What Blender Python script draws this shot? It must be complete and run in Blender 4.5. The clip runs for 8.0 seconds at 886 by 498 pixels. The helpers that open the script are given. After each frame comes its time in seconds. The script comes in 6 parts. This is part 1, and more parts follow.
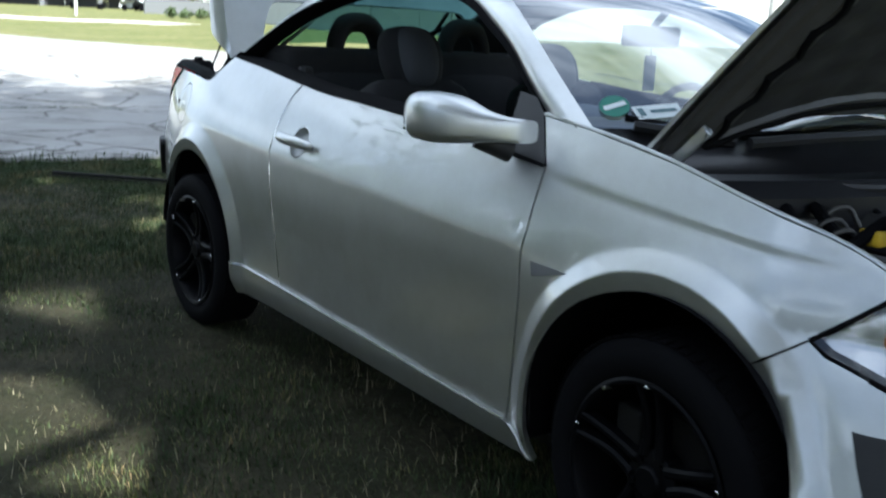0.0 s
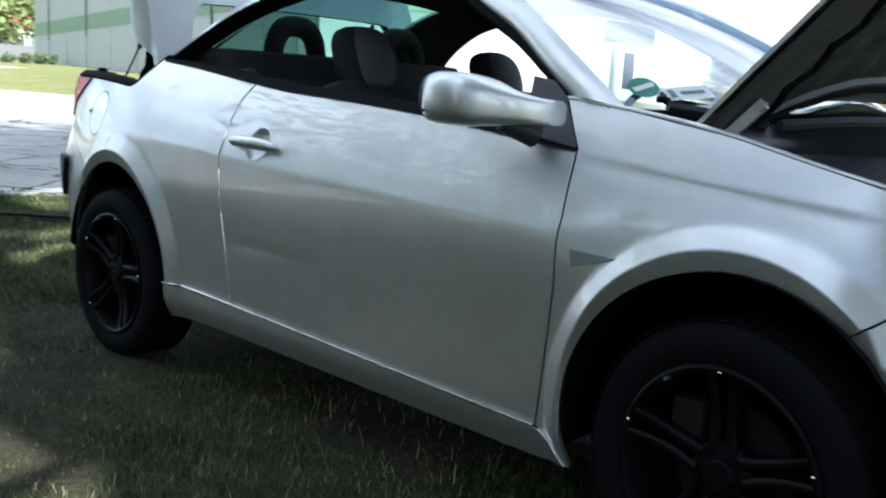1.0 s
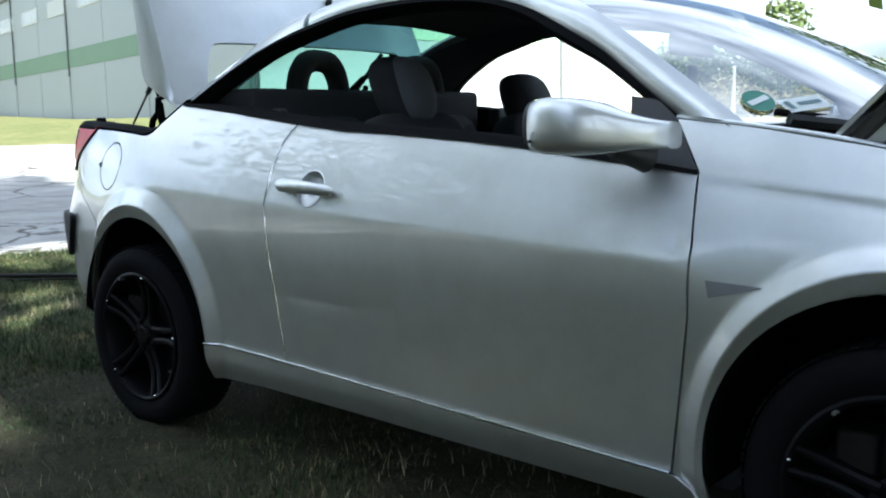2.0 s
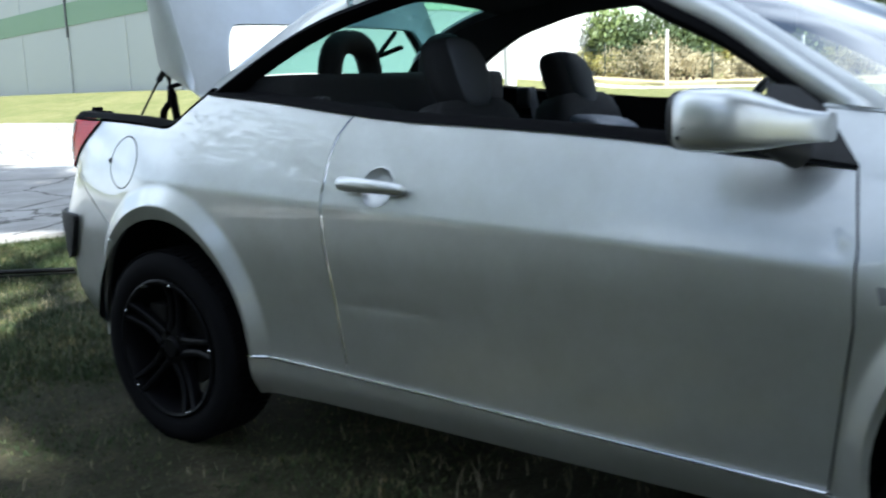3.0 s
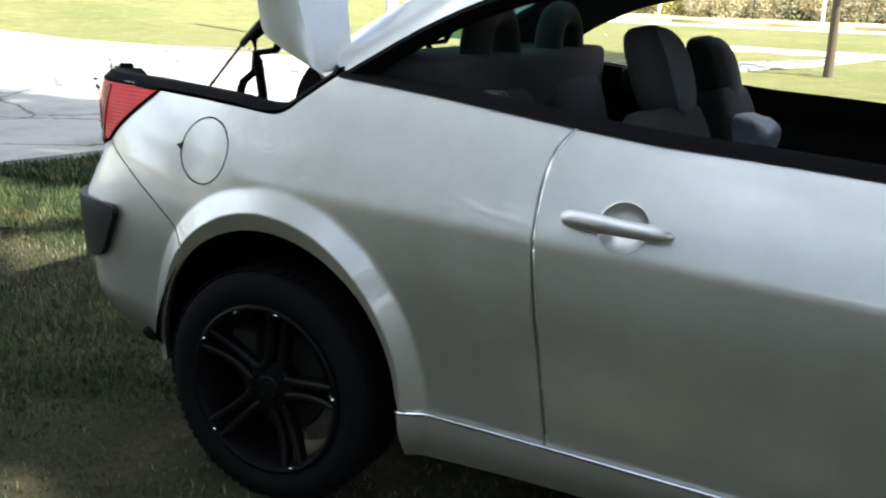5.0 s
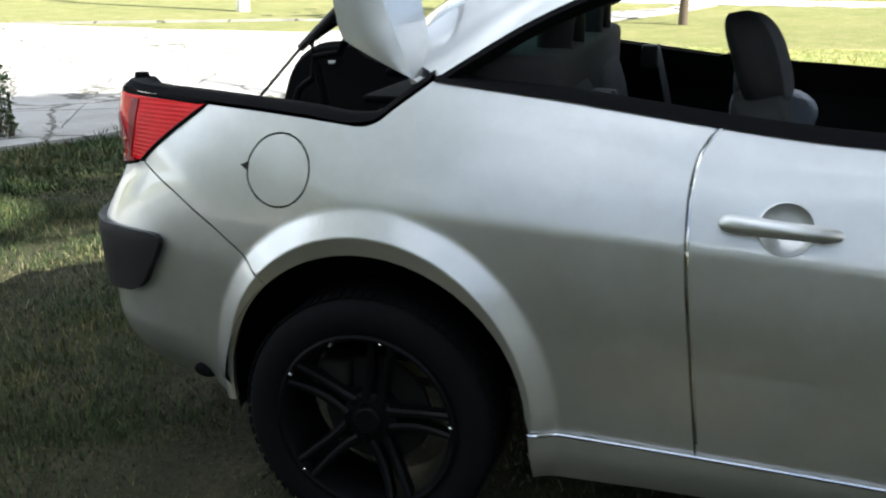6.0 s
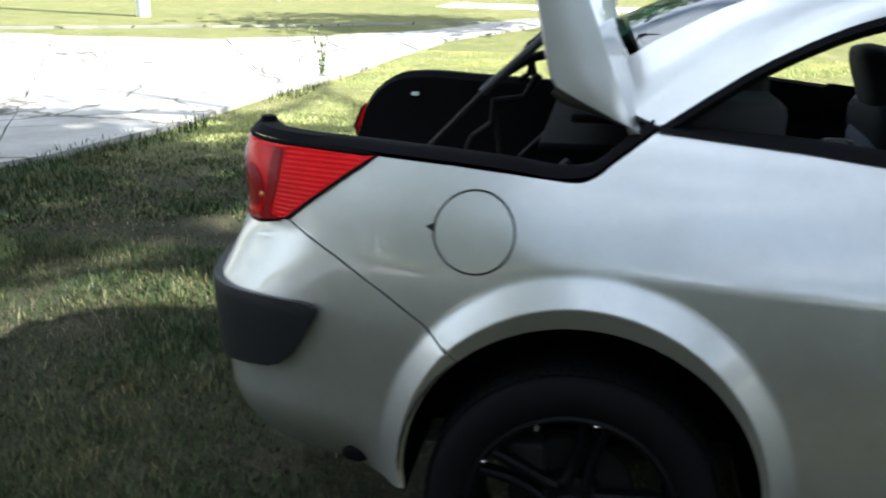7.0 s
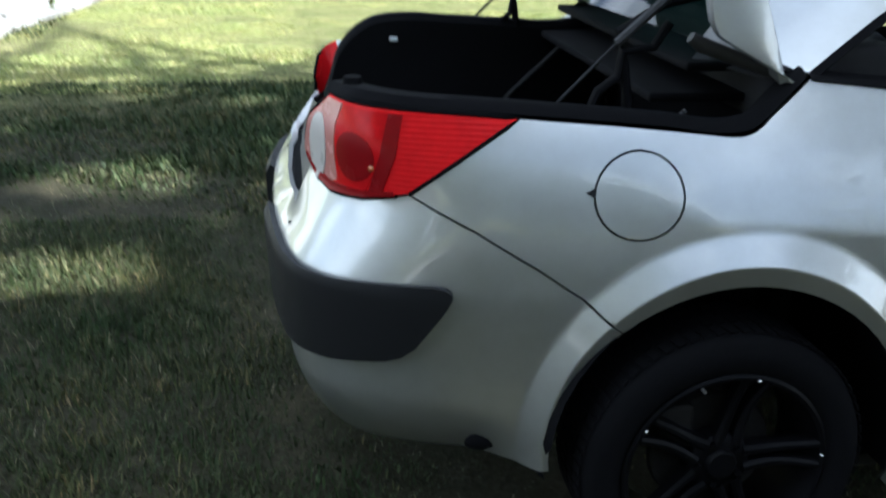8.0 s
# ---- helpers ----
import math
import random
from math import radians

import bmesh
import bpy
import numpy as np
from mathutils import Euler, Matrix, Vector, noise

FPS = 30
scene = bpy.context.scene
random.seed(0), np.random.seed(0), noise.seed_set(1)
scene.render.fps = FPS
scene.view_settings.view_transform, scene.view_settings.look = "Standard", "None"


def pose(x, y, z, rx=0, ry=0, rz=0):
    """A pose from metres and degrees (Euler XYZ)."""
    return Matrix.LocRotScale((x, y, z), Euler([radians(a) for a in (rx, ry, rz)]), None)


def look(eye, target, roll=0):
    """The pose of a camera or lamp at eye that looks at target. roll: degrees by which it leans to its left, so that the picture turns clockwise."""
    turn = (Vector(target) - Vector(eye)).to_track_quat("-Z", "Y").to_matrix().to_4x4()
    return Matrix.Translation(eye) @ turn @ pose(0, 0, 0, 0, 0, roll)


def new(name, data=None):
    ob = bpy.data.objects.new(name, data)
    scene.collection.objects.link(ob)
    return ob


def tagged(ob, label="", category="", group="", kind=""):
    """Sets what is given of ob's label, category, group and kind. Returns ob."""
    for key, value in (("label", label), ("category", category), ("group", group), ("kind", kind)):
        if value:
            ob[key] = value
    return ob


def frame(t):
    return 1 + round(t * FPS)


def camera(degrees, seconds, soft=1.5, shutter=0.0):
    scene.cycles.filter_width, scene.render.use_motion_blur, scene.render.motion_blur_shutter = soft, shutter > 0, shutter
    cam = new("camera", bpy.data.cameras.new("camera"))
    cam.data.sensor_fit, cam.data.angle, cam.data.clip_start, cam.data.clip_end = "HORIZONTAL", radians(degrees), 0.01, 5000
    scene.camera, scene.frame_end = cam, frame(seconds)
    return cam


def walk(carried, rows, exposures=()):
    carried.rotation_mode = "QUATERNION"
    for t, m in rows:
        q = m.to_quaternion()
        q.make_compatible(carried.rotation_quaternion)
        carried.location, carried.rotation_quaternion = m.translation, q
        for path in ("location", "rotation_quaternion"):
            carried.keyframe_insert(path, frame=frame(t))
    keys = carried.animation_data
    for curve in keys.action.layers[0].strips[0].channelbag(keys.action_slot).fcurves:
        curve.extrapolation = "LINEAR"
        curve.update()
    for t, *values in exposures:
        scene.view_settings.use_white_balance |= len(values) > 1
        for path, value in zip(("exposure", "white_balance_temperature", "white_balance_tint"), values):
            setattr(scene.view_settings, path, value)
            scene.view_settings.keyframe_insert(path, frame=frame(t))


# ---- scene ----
cam = camera(49.6, 8.0, soft=2.0, shutter=0.3)
PATH = [
    (0, (3.769, -2.327, 1.223), (2.199, -1.164, 0.795), 2.5),
    (0.2, (3.685, -2.392, 1.159), (2.123, -1.187, 0.833), 2.3),
    (0.5, (3.581, -2.452, 1.086), (2.042, -1.202, 0.823), 2.4),
    (0.8, (3.45, -2.515, 1.044), (2.003, -1.165, 0.759), 3.4),
    (1, (3.367, -2.545, 1.036), (1.999, -1.12, 0.724), 3.0),
    (1.2, (3.286, -2.575, 1.031), (1.969, -1.103, 0.721), 2.2),
    (1.5, (3.203, -2.602, 1.028), (1.89, -1.121, 0.741), 1.0),
    (1.7, (3.116, -2.628, 1.034), (1.785, -1.161, 0.76), -0.5),
    (2.8, (2.61, -2.696, 1.108), (1.456, -1.089, 0.818), -1.1),
    (3, (2.516, -2.717, 1.119), (1.342, -1.134, 0.783), -2.2),
    (3.2, (2.394, -2.707, 1.133), (1.173, -1.164, 0.776), -3.9),
    (3.5, (2.247, -2.699, 1.17), (0.978, -1.176, 0.9), -3.4),
    (3.8, (2.113, -2.69, 1.21), (0.843, -1.168, 0.942), -3.4),
    (4, (2.005, -2.69, 1.231), (0.788, -1.136, 0.907), -2.7),
    (4.2, (1.885, -2.643, 1.232), (0.794, -1.015, 0.833), -0.1),
    (5.3, (1.256, -2.744, 1.348), (0.416, -1.015, 0.796), 1.3),
    (5.5, (1.137, -2.772, 1.363), (0.308, -1.048, 0.779), 1.2),
    (5.8, (0.916, -2.807, 1.328), (0.253, -0.996, 0.797), 0.7),
    (6, (0.777, -2.774, 1.387), (0.226, -0.942, 0.802), -0.1),
    (6.2, (0.662, -2.796, 1.372), (0.12, -0.956, 0.806), 0.5),
    (6.5, (0.433, -2.76, 1.404), (-0.053, -0.909, 0.823), 0.2),
    (6.8, (0.198, -2.684, 1.434), (-0.146, -0.795, 0.874), 1.6),
    (7, (0.02, -2.662, 1.445), (-0.292, -0.773, 0.867), 0.7),
    (7.2, (-0.178, -2.655, 1.433), (-0.443, -0.754, 0.869), 0.9),
    (7.5, (-0.435, -2.572, 1.46), (-0.435, -0.679, 0.815), 1.8),
    (7.8, (-0.754, -2.529, 1.44), (-0.564, -0.637, 0.821), -0.2),
    (8, (-0.892, -2.46, 1.46), (-0.582, -0.617, 0.749), 1.7),
]
walk(cam, [(t, look(eye, target, roll)) for t, eye, target, roll in PATH],
     exposures=[(0.0, 1.4, 5700, 6), (1.5, 1.65, 5700, 6), (3.0, 1.6, 5700, 6), (4.0, 1.7, 6100, 7), (6.0, 1.85, 6400, 8), (8.0, 1.7, 5700, 6)])

# ---- light: a high sun ahead of the car, whose near side stands in the shade of trees ----
SUN_WAY = Vector((-0.88, 0.17, -1.0)).normalized()
world = bpy.data.worlds.new("sky")
scene.world = world
world.use_nodes = True
wn = world.node_tree.nodes
sky = wn.new("ShaderNodeTexSky")
sky.sky_type = 'NISHITA'
sky.sun_disc = False
sky.sun_elevation = math.asin(-SUN_WAY.z)
sky.sun_rotation = math.atan2(-SUN_WAY.x, -SUN_WAY.y)
sky.air_density, sky.dust_density, sky.ozone_density = 1.0, 1.2, 0.9
wn["Background"].inputs["Strength"].default_value = 0.049
# thin broken cloud over a hazy sky
wl = world.node_tree.links
wtc, wmap, wnoise, wramp, wmix = (wn.new("ShaderNode" + k) for k in ("TexCoord", "Mapping", "TexNoise", "ValToRGB", "Mix"))
wmap.inputs["Scale"].default_value = (1.0, 1.0, 2.6)
wnoise.inputs["Scale"].default_value, wnoise.inputs["Detail"].default_value, wnoise.inputs["Roughness"].default_value = 2.1, 4.0, 0.5
wramp.color_ramp.elements[0].position, wramp.color_ramp.elements[0].color = 0.42, (0.05, 0.05, 0.05, 1)
wramp.color_ramp.elements[1].position, wramp.color_ramp.elements[1].color = 0.64, (0.9, 0.9, 0.9, 1)
wmix.data_type = 'RGBA'
wmix.inputs[7].default_value = (18.6, 19.6, 21.0, 1)
wl.new(wtc.outputs["Generated"], wmap.inputs[0])
wl.new(wmap.outputs[0], wnoise.inputs["Vector"])
wl.new(wnoise.outputs[0], wramp.inputs[0])
wl.new(wramp.outputs[0], wmix.inputs[0])
wl.new(sky.outputs[0], wmix.inputs[6])
wl.new(wmix.outputs[2], wn["Background"].inputs["Color"])
sun = new("sun", bpy.data.lights.new("sun", 'SUN'))
sun.data.energy, sun.data.angle, sun.data.color = 5.0, radians(0.55), (1.0, 0.95, 0.86)
sun.matrix_world = look((8, -3, 10), Vector((8, -3, 10)) + SUN_WAY)


# ---- materials ----
def noise_node(nt, scale, detail=4, rough=0.55, coords="Object"):
    tc = nt.nodes.new("ShaderNodeTexCoord")
    n = nt.nodes.new("ShaderNodeTexNoise")
    n.inputs["Scale"].default_value, n.inputs["Detail"].default_value, n.inputs["Roughness"].default_value = scale, detail, rough
    nt.links.new(tc.outputs[coords], n.inputs["Vector"])
    return n


def ramp(nt, source, stops):
    r = nt.nodes.new("ShaderNodeValToRGB")
    while len(r.color_ramp.elements) < len(stops):
        r.color_ramp.elements.new(0.5)
    for e, (p, c) in zip(r.color_ramp.elements, stops):
        e.position, e.color = p, (*c, 1) if len(c) == 3 else c
    nt.links.new(source, r.inputs[0])
    return r.outputs[0]


def mix(nt, a, b, fac, kind='MIX'):
    m = nt.nodes.new("ShaderNodeMix")
    m.data_type, m.blend_type = 'RGBA', kind
    for socket, value in ((m.inputs[0], fac), (m.inputs[6], a), (m.inputs[7], b)):
        if isinstance(value, (int, float)):
            socket.default_value = value
        elif isinstance(value, tuple):
            socket.default_value = (*value, 1)
        else:
            nt.links.new(value, socket)
    return m.outputs[2]


def material(name, colour, rough=0.5, metal=0.0, vary=0.15, scale=6.0, fine=60.0, bump=0.0, bump_scale=80.0,
             rough_vary=0.1, coat=0.0, spec=0.5, transmit=0.0, per_object=0.0):
    """A surface with coarse and fine variation of colour and gloss, and a fine relief."""
    m = bpy.data.materials.new(name)
    m.use_nodes = True
    nt = m.node_tree
    p = nt.nodes["Principled BSDF"]
    dark, light = tuple(c * (1 - vary) for c in colour), tuple(min(1, c * (1 + vary)) for c in colour)
    coarse, grain = noise_node(nt, scale), noise_node(nt, fine, 3)
    base = mix(nt, dark, light, coarse.outputs[0])
    base = mix(nt, base, mix(nt, dark, light, grain.outputs[0]), 0.45)
    if per_object:
        info = nt.nodes.new("ShaderNodeObjectInfo")
        v = ramp(nt, info.outputs["Random"], [(0, (1 - per_object,) * 3), (1, (1 + per_object,) * 3)])
        base = mix(nt, base, v, 1.0, 'MULTIPLY')
    nt.links.new(base, p.inputs["Base Color"])
    mr = nt.nodes.new("ShaderNodeMapRange")
    mr.inputs["To Min"].default_value, mr.inputs["To Max"].default_value = max(0, rough - rough_vary), min(1, rough + rough_vary)
    nt.links.new(coarse.outputs[0], mr.inputs[0])
    nt.links.new(mr.outputs[0], p.inputs["Roughness"])
    p.inputs["Metallic"].default_value = metal
    p.inputs["Coat Weight"].default_value = coat
    p.inputs["Coat Roughness"].default_value = 0.04
    p.inputs["Specular IOR Level"].default_value = spec
    p.inputs["Transmission Weight"].default_value = transmit
    if bump:
        b = nt.nodes.new("ShaderNodeBump")
        b.inputs["Strength"].default_value, b.inputs["Distance"].default_value = bump, 0.01
        n = noise_node(nt, bump_scale, 5)
        nt.links.new(n.outputs[0], b.inputs["Height"])
        nt.links.new(b.outputs[0], p.inputs["Normal"])
    return m


def glass(name, tint, rough=0.02, clear=0.85, gloss=0.08):
    """A thin tinted pane: see-through with a mirror's gloss at its face."""
    m = bpy.data.materials.new(name)
    m.use_nodes = True
    nt = m.node_tree
    nt.nodes.remove(nt.nodes["Principled BSDF"])
    t, g, mx, f, pw, ma = (nt.nodes.new("ShaderNode" + k) for k in ("BsdfTransparent", "BsdfGlossy", "MixShader", "LayerWeight", "Math", "Math"))
    t.inputs[0].default_value = (*(c * clear for c in tint), 1)
    g.inputs["Roughness"].default_value = rough
    f.inputs[0].default_value = 0.5
    pw.operation, ma.operation = 'POWER', 'MULTIPLY_ADD'
    pw.inputs[1].default_value = 3.6
    ma.inputs[1].default_value, ma.inputs[2].default_value = 0.9, gloss
    nt.links.new(f.outputs["Facing"], pw.inputs[0])
    nt.links.new(pw.outputs[0], ma.inputs[0])
    nt.links.new(ma.outputs[0], mx.inputs[0])
    nt.links.new(t.outputs[0], mx.inputs[1])
    nt.links.new(g.outputs[0], mx.inputs[2])
    nt.links.new(mx.outputs[0], nt.nodes["Material Output"].inputs[0])
    return m


def paint_material():
    m = material("silver_paint", (0.655, 0.67, 0.665), 0.45, 0.95, 0.04, 3.0, 700.0, rough_vary=0.03, coat=1.0)
    nt = m.node_tree
    p = nt.nodes["Principled BSDF"]
    p.inputs["Coat IOR"].default_value = 1.8
    # dust and faint smears dull the paint
    p.inputs["Coat Roughness"].default_value = 0.025
    old = p.inputs["Base Color"].links[0].from_socket
    dirt = noise_node(nt, 5.0, 7, 0.7)
    tone = ramp(nt, dirt.outputs[0], [(0.35, (1.0, 1.0, 1.0)), (0.75, (0.86, 0.85, 0.83))])
    nt.links.new(mix(nt, old, tone, 1.0, 'MULTIPLY'), p.inputs["Base Color"])
    return m


PAINT = paint_material()
BLACK = material("black_plastic", (0.018, 0.018, 0.02), 0.5, 0, 0.2, 8, 200, 0.15, 600)
TRIM = material("grey_black_plastic", (0.011, 0.0115, 0.013), 0.5, 0, 0.12, 9, 300, 0.3, 900, spec=0.22)
RUBBER = material("rubber", (0.006, 0.006, 0.007), 0.8, 0, 0.25, 9, 120, 0.2, 200, spec=0.05)
RIM = material("black_alloy", (0.004, 0.004, 0.005), 0.42, 0.0, 0.2, 12, 150, spec=0.08)
FABRIC = material("black_fabric", (0.013, 0.0135, 0.0155), 0.85, 0, 0.25, 20, 300, 0.4, 700)
FABRIC_GREY = material("grey_fabric", (0.075, 0.08, 0.09), 0.85, 0, 0.2, 20, 300, 0.4, 700)
CARPET = material("trunk_carpet", (0.012, 0.012, 0.013), 0.95, 0, 0.3, 30, 400, 0.5, 800)
METAL = material("bare_metal", (0.55, 0.55, 0.54), 0.3, 0.9, 0.12, 15, 150)
CHROME = material("bright_metal", (0.75, 0.75, 0.75), 0.16, 1.0, 0.08, 15, 150)
ENGINE = material("engine_grime", (0.05, 0.05, 0.05), 0.55, 0.2, 0.5, 15, 90, 0.3, 150)
BRAKE = material("dark_brake_iron", (0.016, 0.015, 0.014), 0.7, 0.2, 0.4, 15, 90, 0.3, 150, spec=0.2)
ALUMINIUM = material("cast_aluminium", (0.33, 0.32, 0.30), 0.5, 0.7, 0.4, 20, 120, 0.3, 200)
YELLOW = material("yellow_plastic", (0.75, 0.5, 0.03), 0.4, 0, 0.1)
MARKER = material("grey_marker_plastic", (0.20, 0.20, 0.21), 0.4, 0.2, 0.1)
DULL_METAL = material("dull_steel", (0.07, 0.068, 0.064), 0.5, 0.5, 0.3, 15, 90)
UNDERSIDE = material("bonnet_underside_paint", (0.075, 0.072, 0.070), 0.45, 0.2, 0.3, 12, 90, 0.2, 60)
BOOT_BLACK = material("boot_black", (0.006, 0.006, 0.007), 0.9, 0, 0.3, 20, 200, spec=0.1)
SCUTTLE = material("scuttle_plastic", (0.010, 0.010, 0.012), 0.38, 0, 0.2, 8, 200, 0.1, 300, spec=0.3)
HEADLINER = material("dark_headliner", (0.042, 0.043, 0.046), 0.9, 0, 0.15, 20, 300)
WINDSHIELD = glass("windshield_glass", (0.86, 0.97, 0.95), clear=0.76, gloss=0.36)
REAR_GLASS = glass("green_glass", (0.22, 0.41, 0.37), clear=0.9, gloss=0.05)
CLEAR = glass("clear_plastic", (0.95, 0.95, 0.95))
SILVER_CLOTH = material("silver_cloth", (0.16, 0.18, 0.22), 0.5, 0.1, 0.25, 25, 200, 0.4, 60)
STICKER_GREEN = material("green_sticker", (0.02, 0.20, 0.14), 0.5, 0, 0.05)
STICKER_WHITE = material("white_sticker", (0.75, 0.8, 0.8), 0.5, 0, 0.04)
PRINT_DARK = material("sticker_print", (0.12, 0.2, 0.22), 0.6, 0, 0.05)


def red_lens_material():
    m = material("red_lens", (0.74, 0.010, 0.014), 0.2, 0, 0.3, 14, 60, spec=0.14)
    nt = m.node_tree
    p = nt.nodes["Principled BSDF"]
    tc = nt.nodes.new("ShaderNodeTexCoord")
    w = nt.nodes.new("ShaderNodeTexWave")
    w.bands_direction = 'Z'
    w.inputs["Scale"].default_value = 30.0
    nt.links.new(tc.outputs["Object"], w.inputs["Vector"])
    b = nt.nodes.new("ShaderNodeBump")
    b.inputs["Strength"].default_value, b.inputs["Distance"].default_value = 0.16, 0.004
    nt.links.new(w.outputs[0], b.inputs["Height"])
    nt.links.new(b.outputs[0], p.inputs["Normal"])
    return m


RED = red_lens_material()
RED_DARK = material("dark_red_lens", (0.24, 0.004, 0.007), 0.25, 0, 0.2, 12, 60, spec=0.2)
LENS_WHITE = material("milky_lens", (0.66, 0.62, 0.58), 0.3, 0, 0.12, 20, 90, coat=0.3)
LENS_PINK = material("pale_red_lens", (0.60, 0.26, 0.23), 0.25, 0, 0.2, 20, 90, coat=0.3)
RED_SMOOTH = material("smooth_red_lens", (0.60, 0.008, 0.012), 0.12, 0, 0.5, 16, 60, spec=0.2)
REFLECTOR = material("lamp_reflector", (0.88, 0.88, 0.88), 0.22, 0.9, 0.1, 20, 90, coat=1.0)
AMBER = material("amber_bulb", (0.55, 0.16, 0.05), 0.3, 0, 0.1, coat=1.0)


# ---- mesh helpers ----
def from_arrays(name, verts, faces, mat=None, smooth=True):
    me = bpy.data.meshes.new(name)
    me.from_pydata([tuple(v) for v in verts], [], [tuple(f) for f in faces])
    me.validate()
    if mat:
        me.materials.append(mat)
    if smooth:
        me.shade_smooth()
    return new(name, me)


def part(name, bm, mat, parent, label="", smooth=True):
    """Links a bmesh as one mesh object under a thing or part."""
    me = bpy.data.meshes.new(name)
    bmesh.ops.recalc_face_normals(bm, faces=bm.faces)
    bm.to_mesh(me)
    bm.free()
    me.materials.append(mat)
    if smooth:
        me.shade_smooth()
        me.set_sharp_from_angle(angle=radians(38))
    ob = new(name, me)
    ob.parent = parent
    return tagged(ob, label)


def box(bm, x0, x1, y0, y1, z0, z1, bevel=0.0, m=None):
    g = bmesh.ops.create_cube(bm, size=1.0)
    vs = g["verts"]
    for v in vs:
        v.co = Vector(((x0 + x1) / 2 + v.co.x * (x1 - x0), (y0 + y1) / 2 + v.co.y * (y1 - y0), (z0 + z1) / 2 + v.co.z * (z1 - z0)))
    if bevel:
        es = list({e for v in vs for e in v.link_edges})
        r = bmesh.ops.bevel(bm, geom=es, offset=bevel, segments=3, affect='EDGES', profile=0.6)
        vs = list({v for f in r["faces"] for v in f.verts} | {v for v in vs if v.is_valid})
    if m is not None:
        for v in vs:
            v.co = m @ v.co
    return vs


def tube(bm, points, radius, sides=8, flat=1.0, caps=True):
    """A round bar along a line of points; radius a number or one a point."""
    pts = [Vector(p) for p in points]
    rs = [float(r) for r in radius] if isinstance(radius, (list, tuple)) else [float(radius)] * len(pts)
    rings = []
    up = Vector((0, 0, 1))
    for i, p in enumerate(pts):
        d = (pts[min(i + 1, len(pts) - 1)] - pts[max(i - 1, 0)]).normalized()
        a = d.cross(up)
        if a.length < 0.05:
            a = d.cross(Vector((0, 1, 0)))
        a.normalize()
        b = a.cross(d).normalized()
        rings.append([bm.verts.new(p + rs[i] * (math.cos(t) * a + flat * math.sin(t) * b))
                      for t in (2 * math.pi * k / sides for k in range(sides))])
    for r0, r1 in zip(rings, rings[1:]):
        for k in range(sides):
            bm.faces.new((r0[k], r0[(k + 1) % sides], r1[(k + 1) % sides], r1[k]))
    if caps:
        bm.faces.new(rings[0])
        bm.faces.new(rings[-1][::-1])
    return rings


def grid(bm, rows, close=False):
    """Quads over rows of points."""
    vs = [[bm.verts.new(p) for p in row] for row in rows]
    for r0, r1 in zip(vs, vs[1:]):
        n = len(r0)
        for k in range(n if close else n - 1):
            bm.faces.new((r0[k], r0[(k + 1) % n], r1[(k + 1) % n], r1[k]))
    return vs


def solidify(bm, thick):
    bmesh.ops.recalc_face_normals(bm, faces=bm.faces)
    bmesh.ops.solidify(bm, geom=list(bm.faces), thickness=thick)


def spline(points, n):
    """n points along a smooth line through the given ones."""
    p = np.array(points, float)
    s = np.r_[0, np.cumsum(np.linalg.norm(np.diff(p, axis=0), axis=1))]
    return hermite(s, p, np.linspace(0, s[-1], n))


def hermite(xs, ys, q):
    xs, ys, q = np.array(xs, float), np.array(ys, float), np.asarray(q, float)
    m = np.gradient(ys, xs, axis=0)
    i = np.clip(np.searchsorted(xs, q) - 1, 0, len(xs) - 2)
    h = xs[i + 1] - xs[i]
    t = (q - xs[i]) / h
    if ys.ndim > 1:
        t, h = t[..., None], h[..., None]
    return ((2 * t**3 - 3 * t**2 + 1) * ys[i] + (t**3 - 2 * t**2 + t) * h * m[i]
            + (-2 * t**3 + 3 * t**2) * ys[i + 1] + (t**3 - t**2) * h * m[i + 1])


def smoothstep(x):
    x = np.clip(x, 0, 1)
    return x * x * (3 - 2 * x)


def revolve(bm, profile, centre, sides=48, start=0.0):
    """Turns a profile of (radius, y) round the axle through centre, along y."""
    cx, cy, cz = centre
    rows = [[(cx + r * math.cos(a), cy + y, cz + r * math.sin(a)) for r, y in profile]
            for a in (start + 2 * math.pi * k / sides for k in range(sides))]
    return grid(bm, rows + [rows[0]])



# ---- the setting ----
def ground_height(x, y):
    r = np.hypot(np.asarray(x, float) - 0.5, np.asarray(y, float) + 1.5)
    h = 0.0235 * np.maximum(r - 8.0, 0) * smoothstep((r - 8.0) / 8.0)
    rise = 0.38 + 0.32 * smoothstep((52 - r) / 18)
    return h + rise * smoothstep((np.asarray(y, float) - 10) / 9) * smoothstep((-np.asarray(x, float) - 14) / 9)


# concrete yard behind the car: its edge towards the grass, and its far edge
NEAR_EDGE = [(-6.4, -16), (-5.6, -3), (-5.15, 0), (-4.98, .9), (-4.6, 1.9), (-4.42, 2.8), (-3.95, 3.7), (-3.66, 5.2), (-3.5, 7.5), (-3.12, 9.6), (-2.95, 11), (-2.5, 13.3), (-1.5, 15.5), (-.3, 18)]
FAR_EDGE = [(.3, 20), (-1.6, 17.8), (-3.2, 14.6), (-4.6, 13), (-6, 12.1), (-8.6, 11.7), (-11.5, 11.6), (-14, 11.3), (-19.5, 12.2), (-24, 11.5), (-27, 9.7), (-32, 7), (-40, 3), (-48, -4), (-48, -16)]


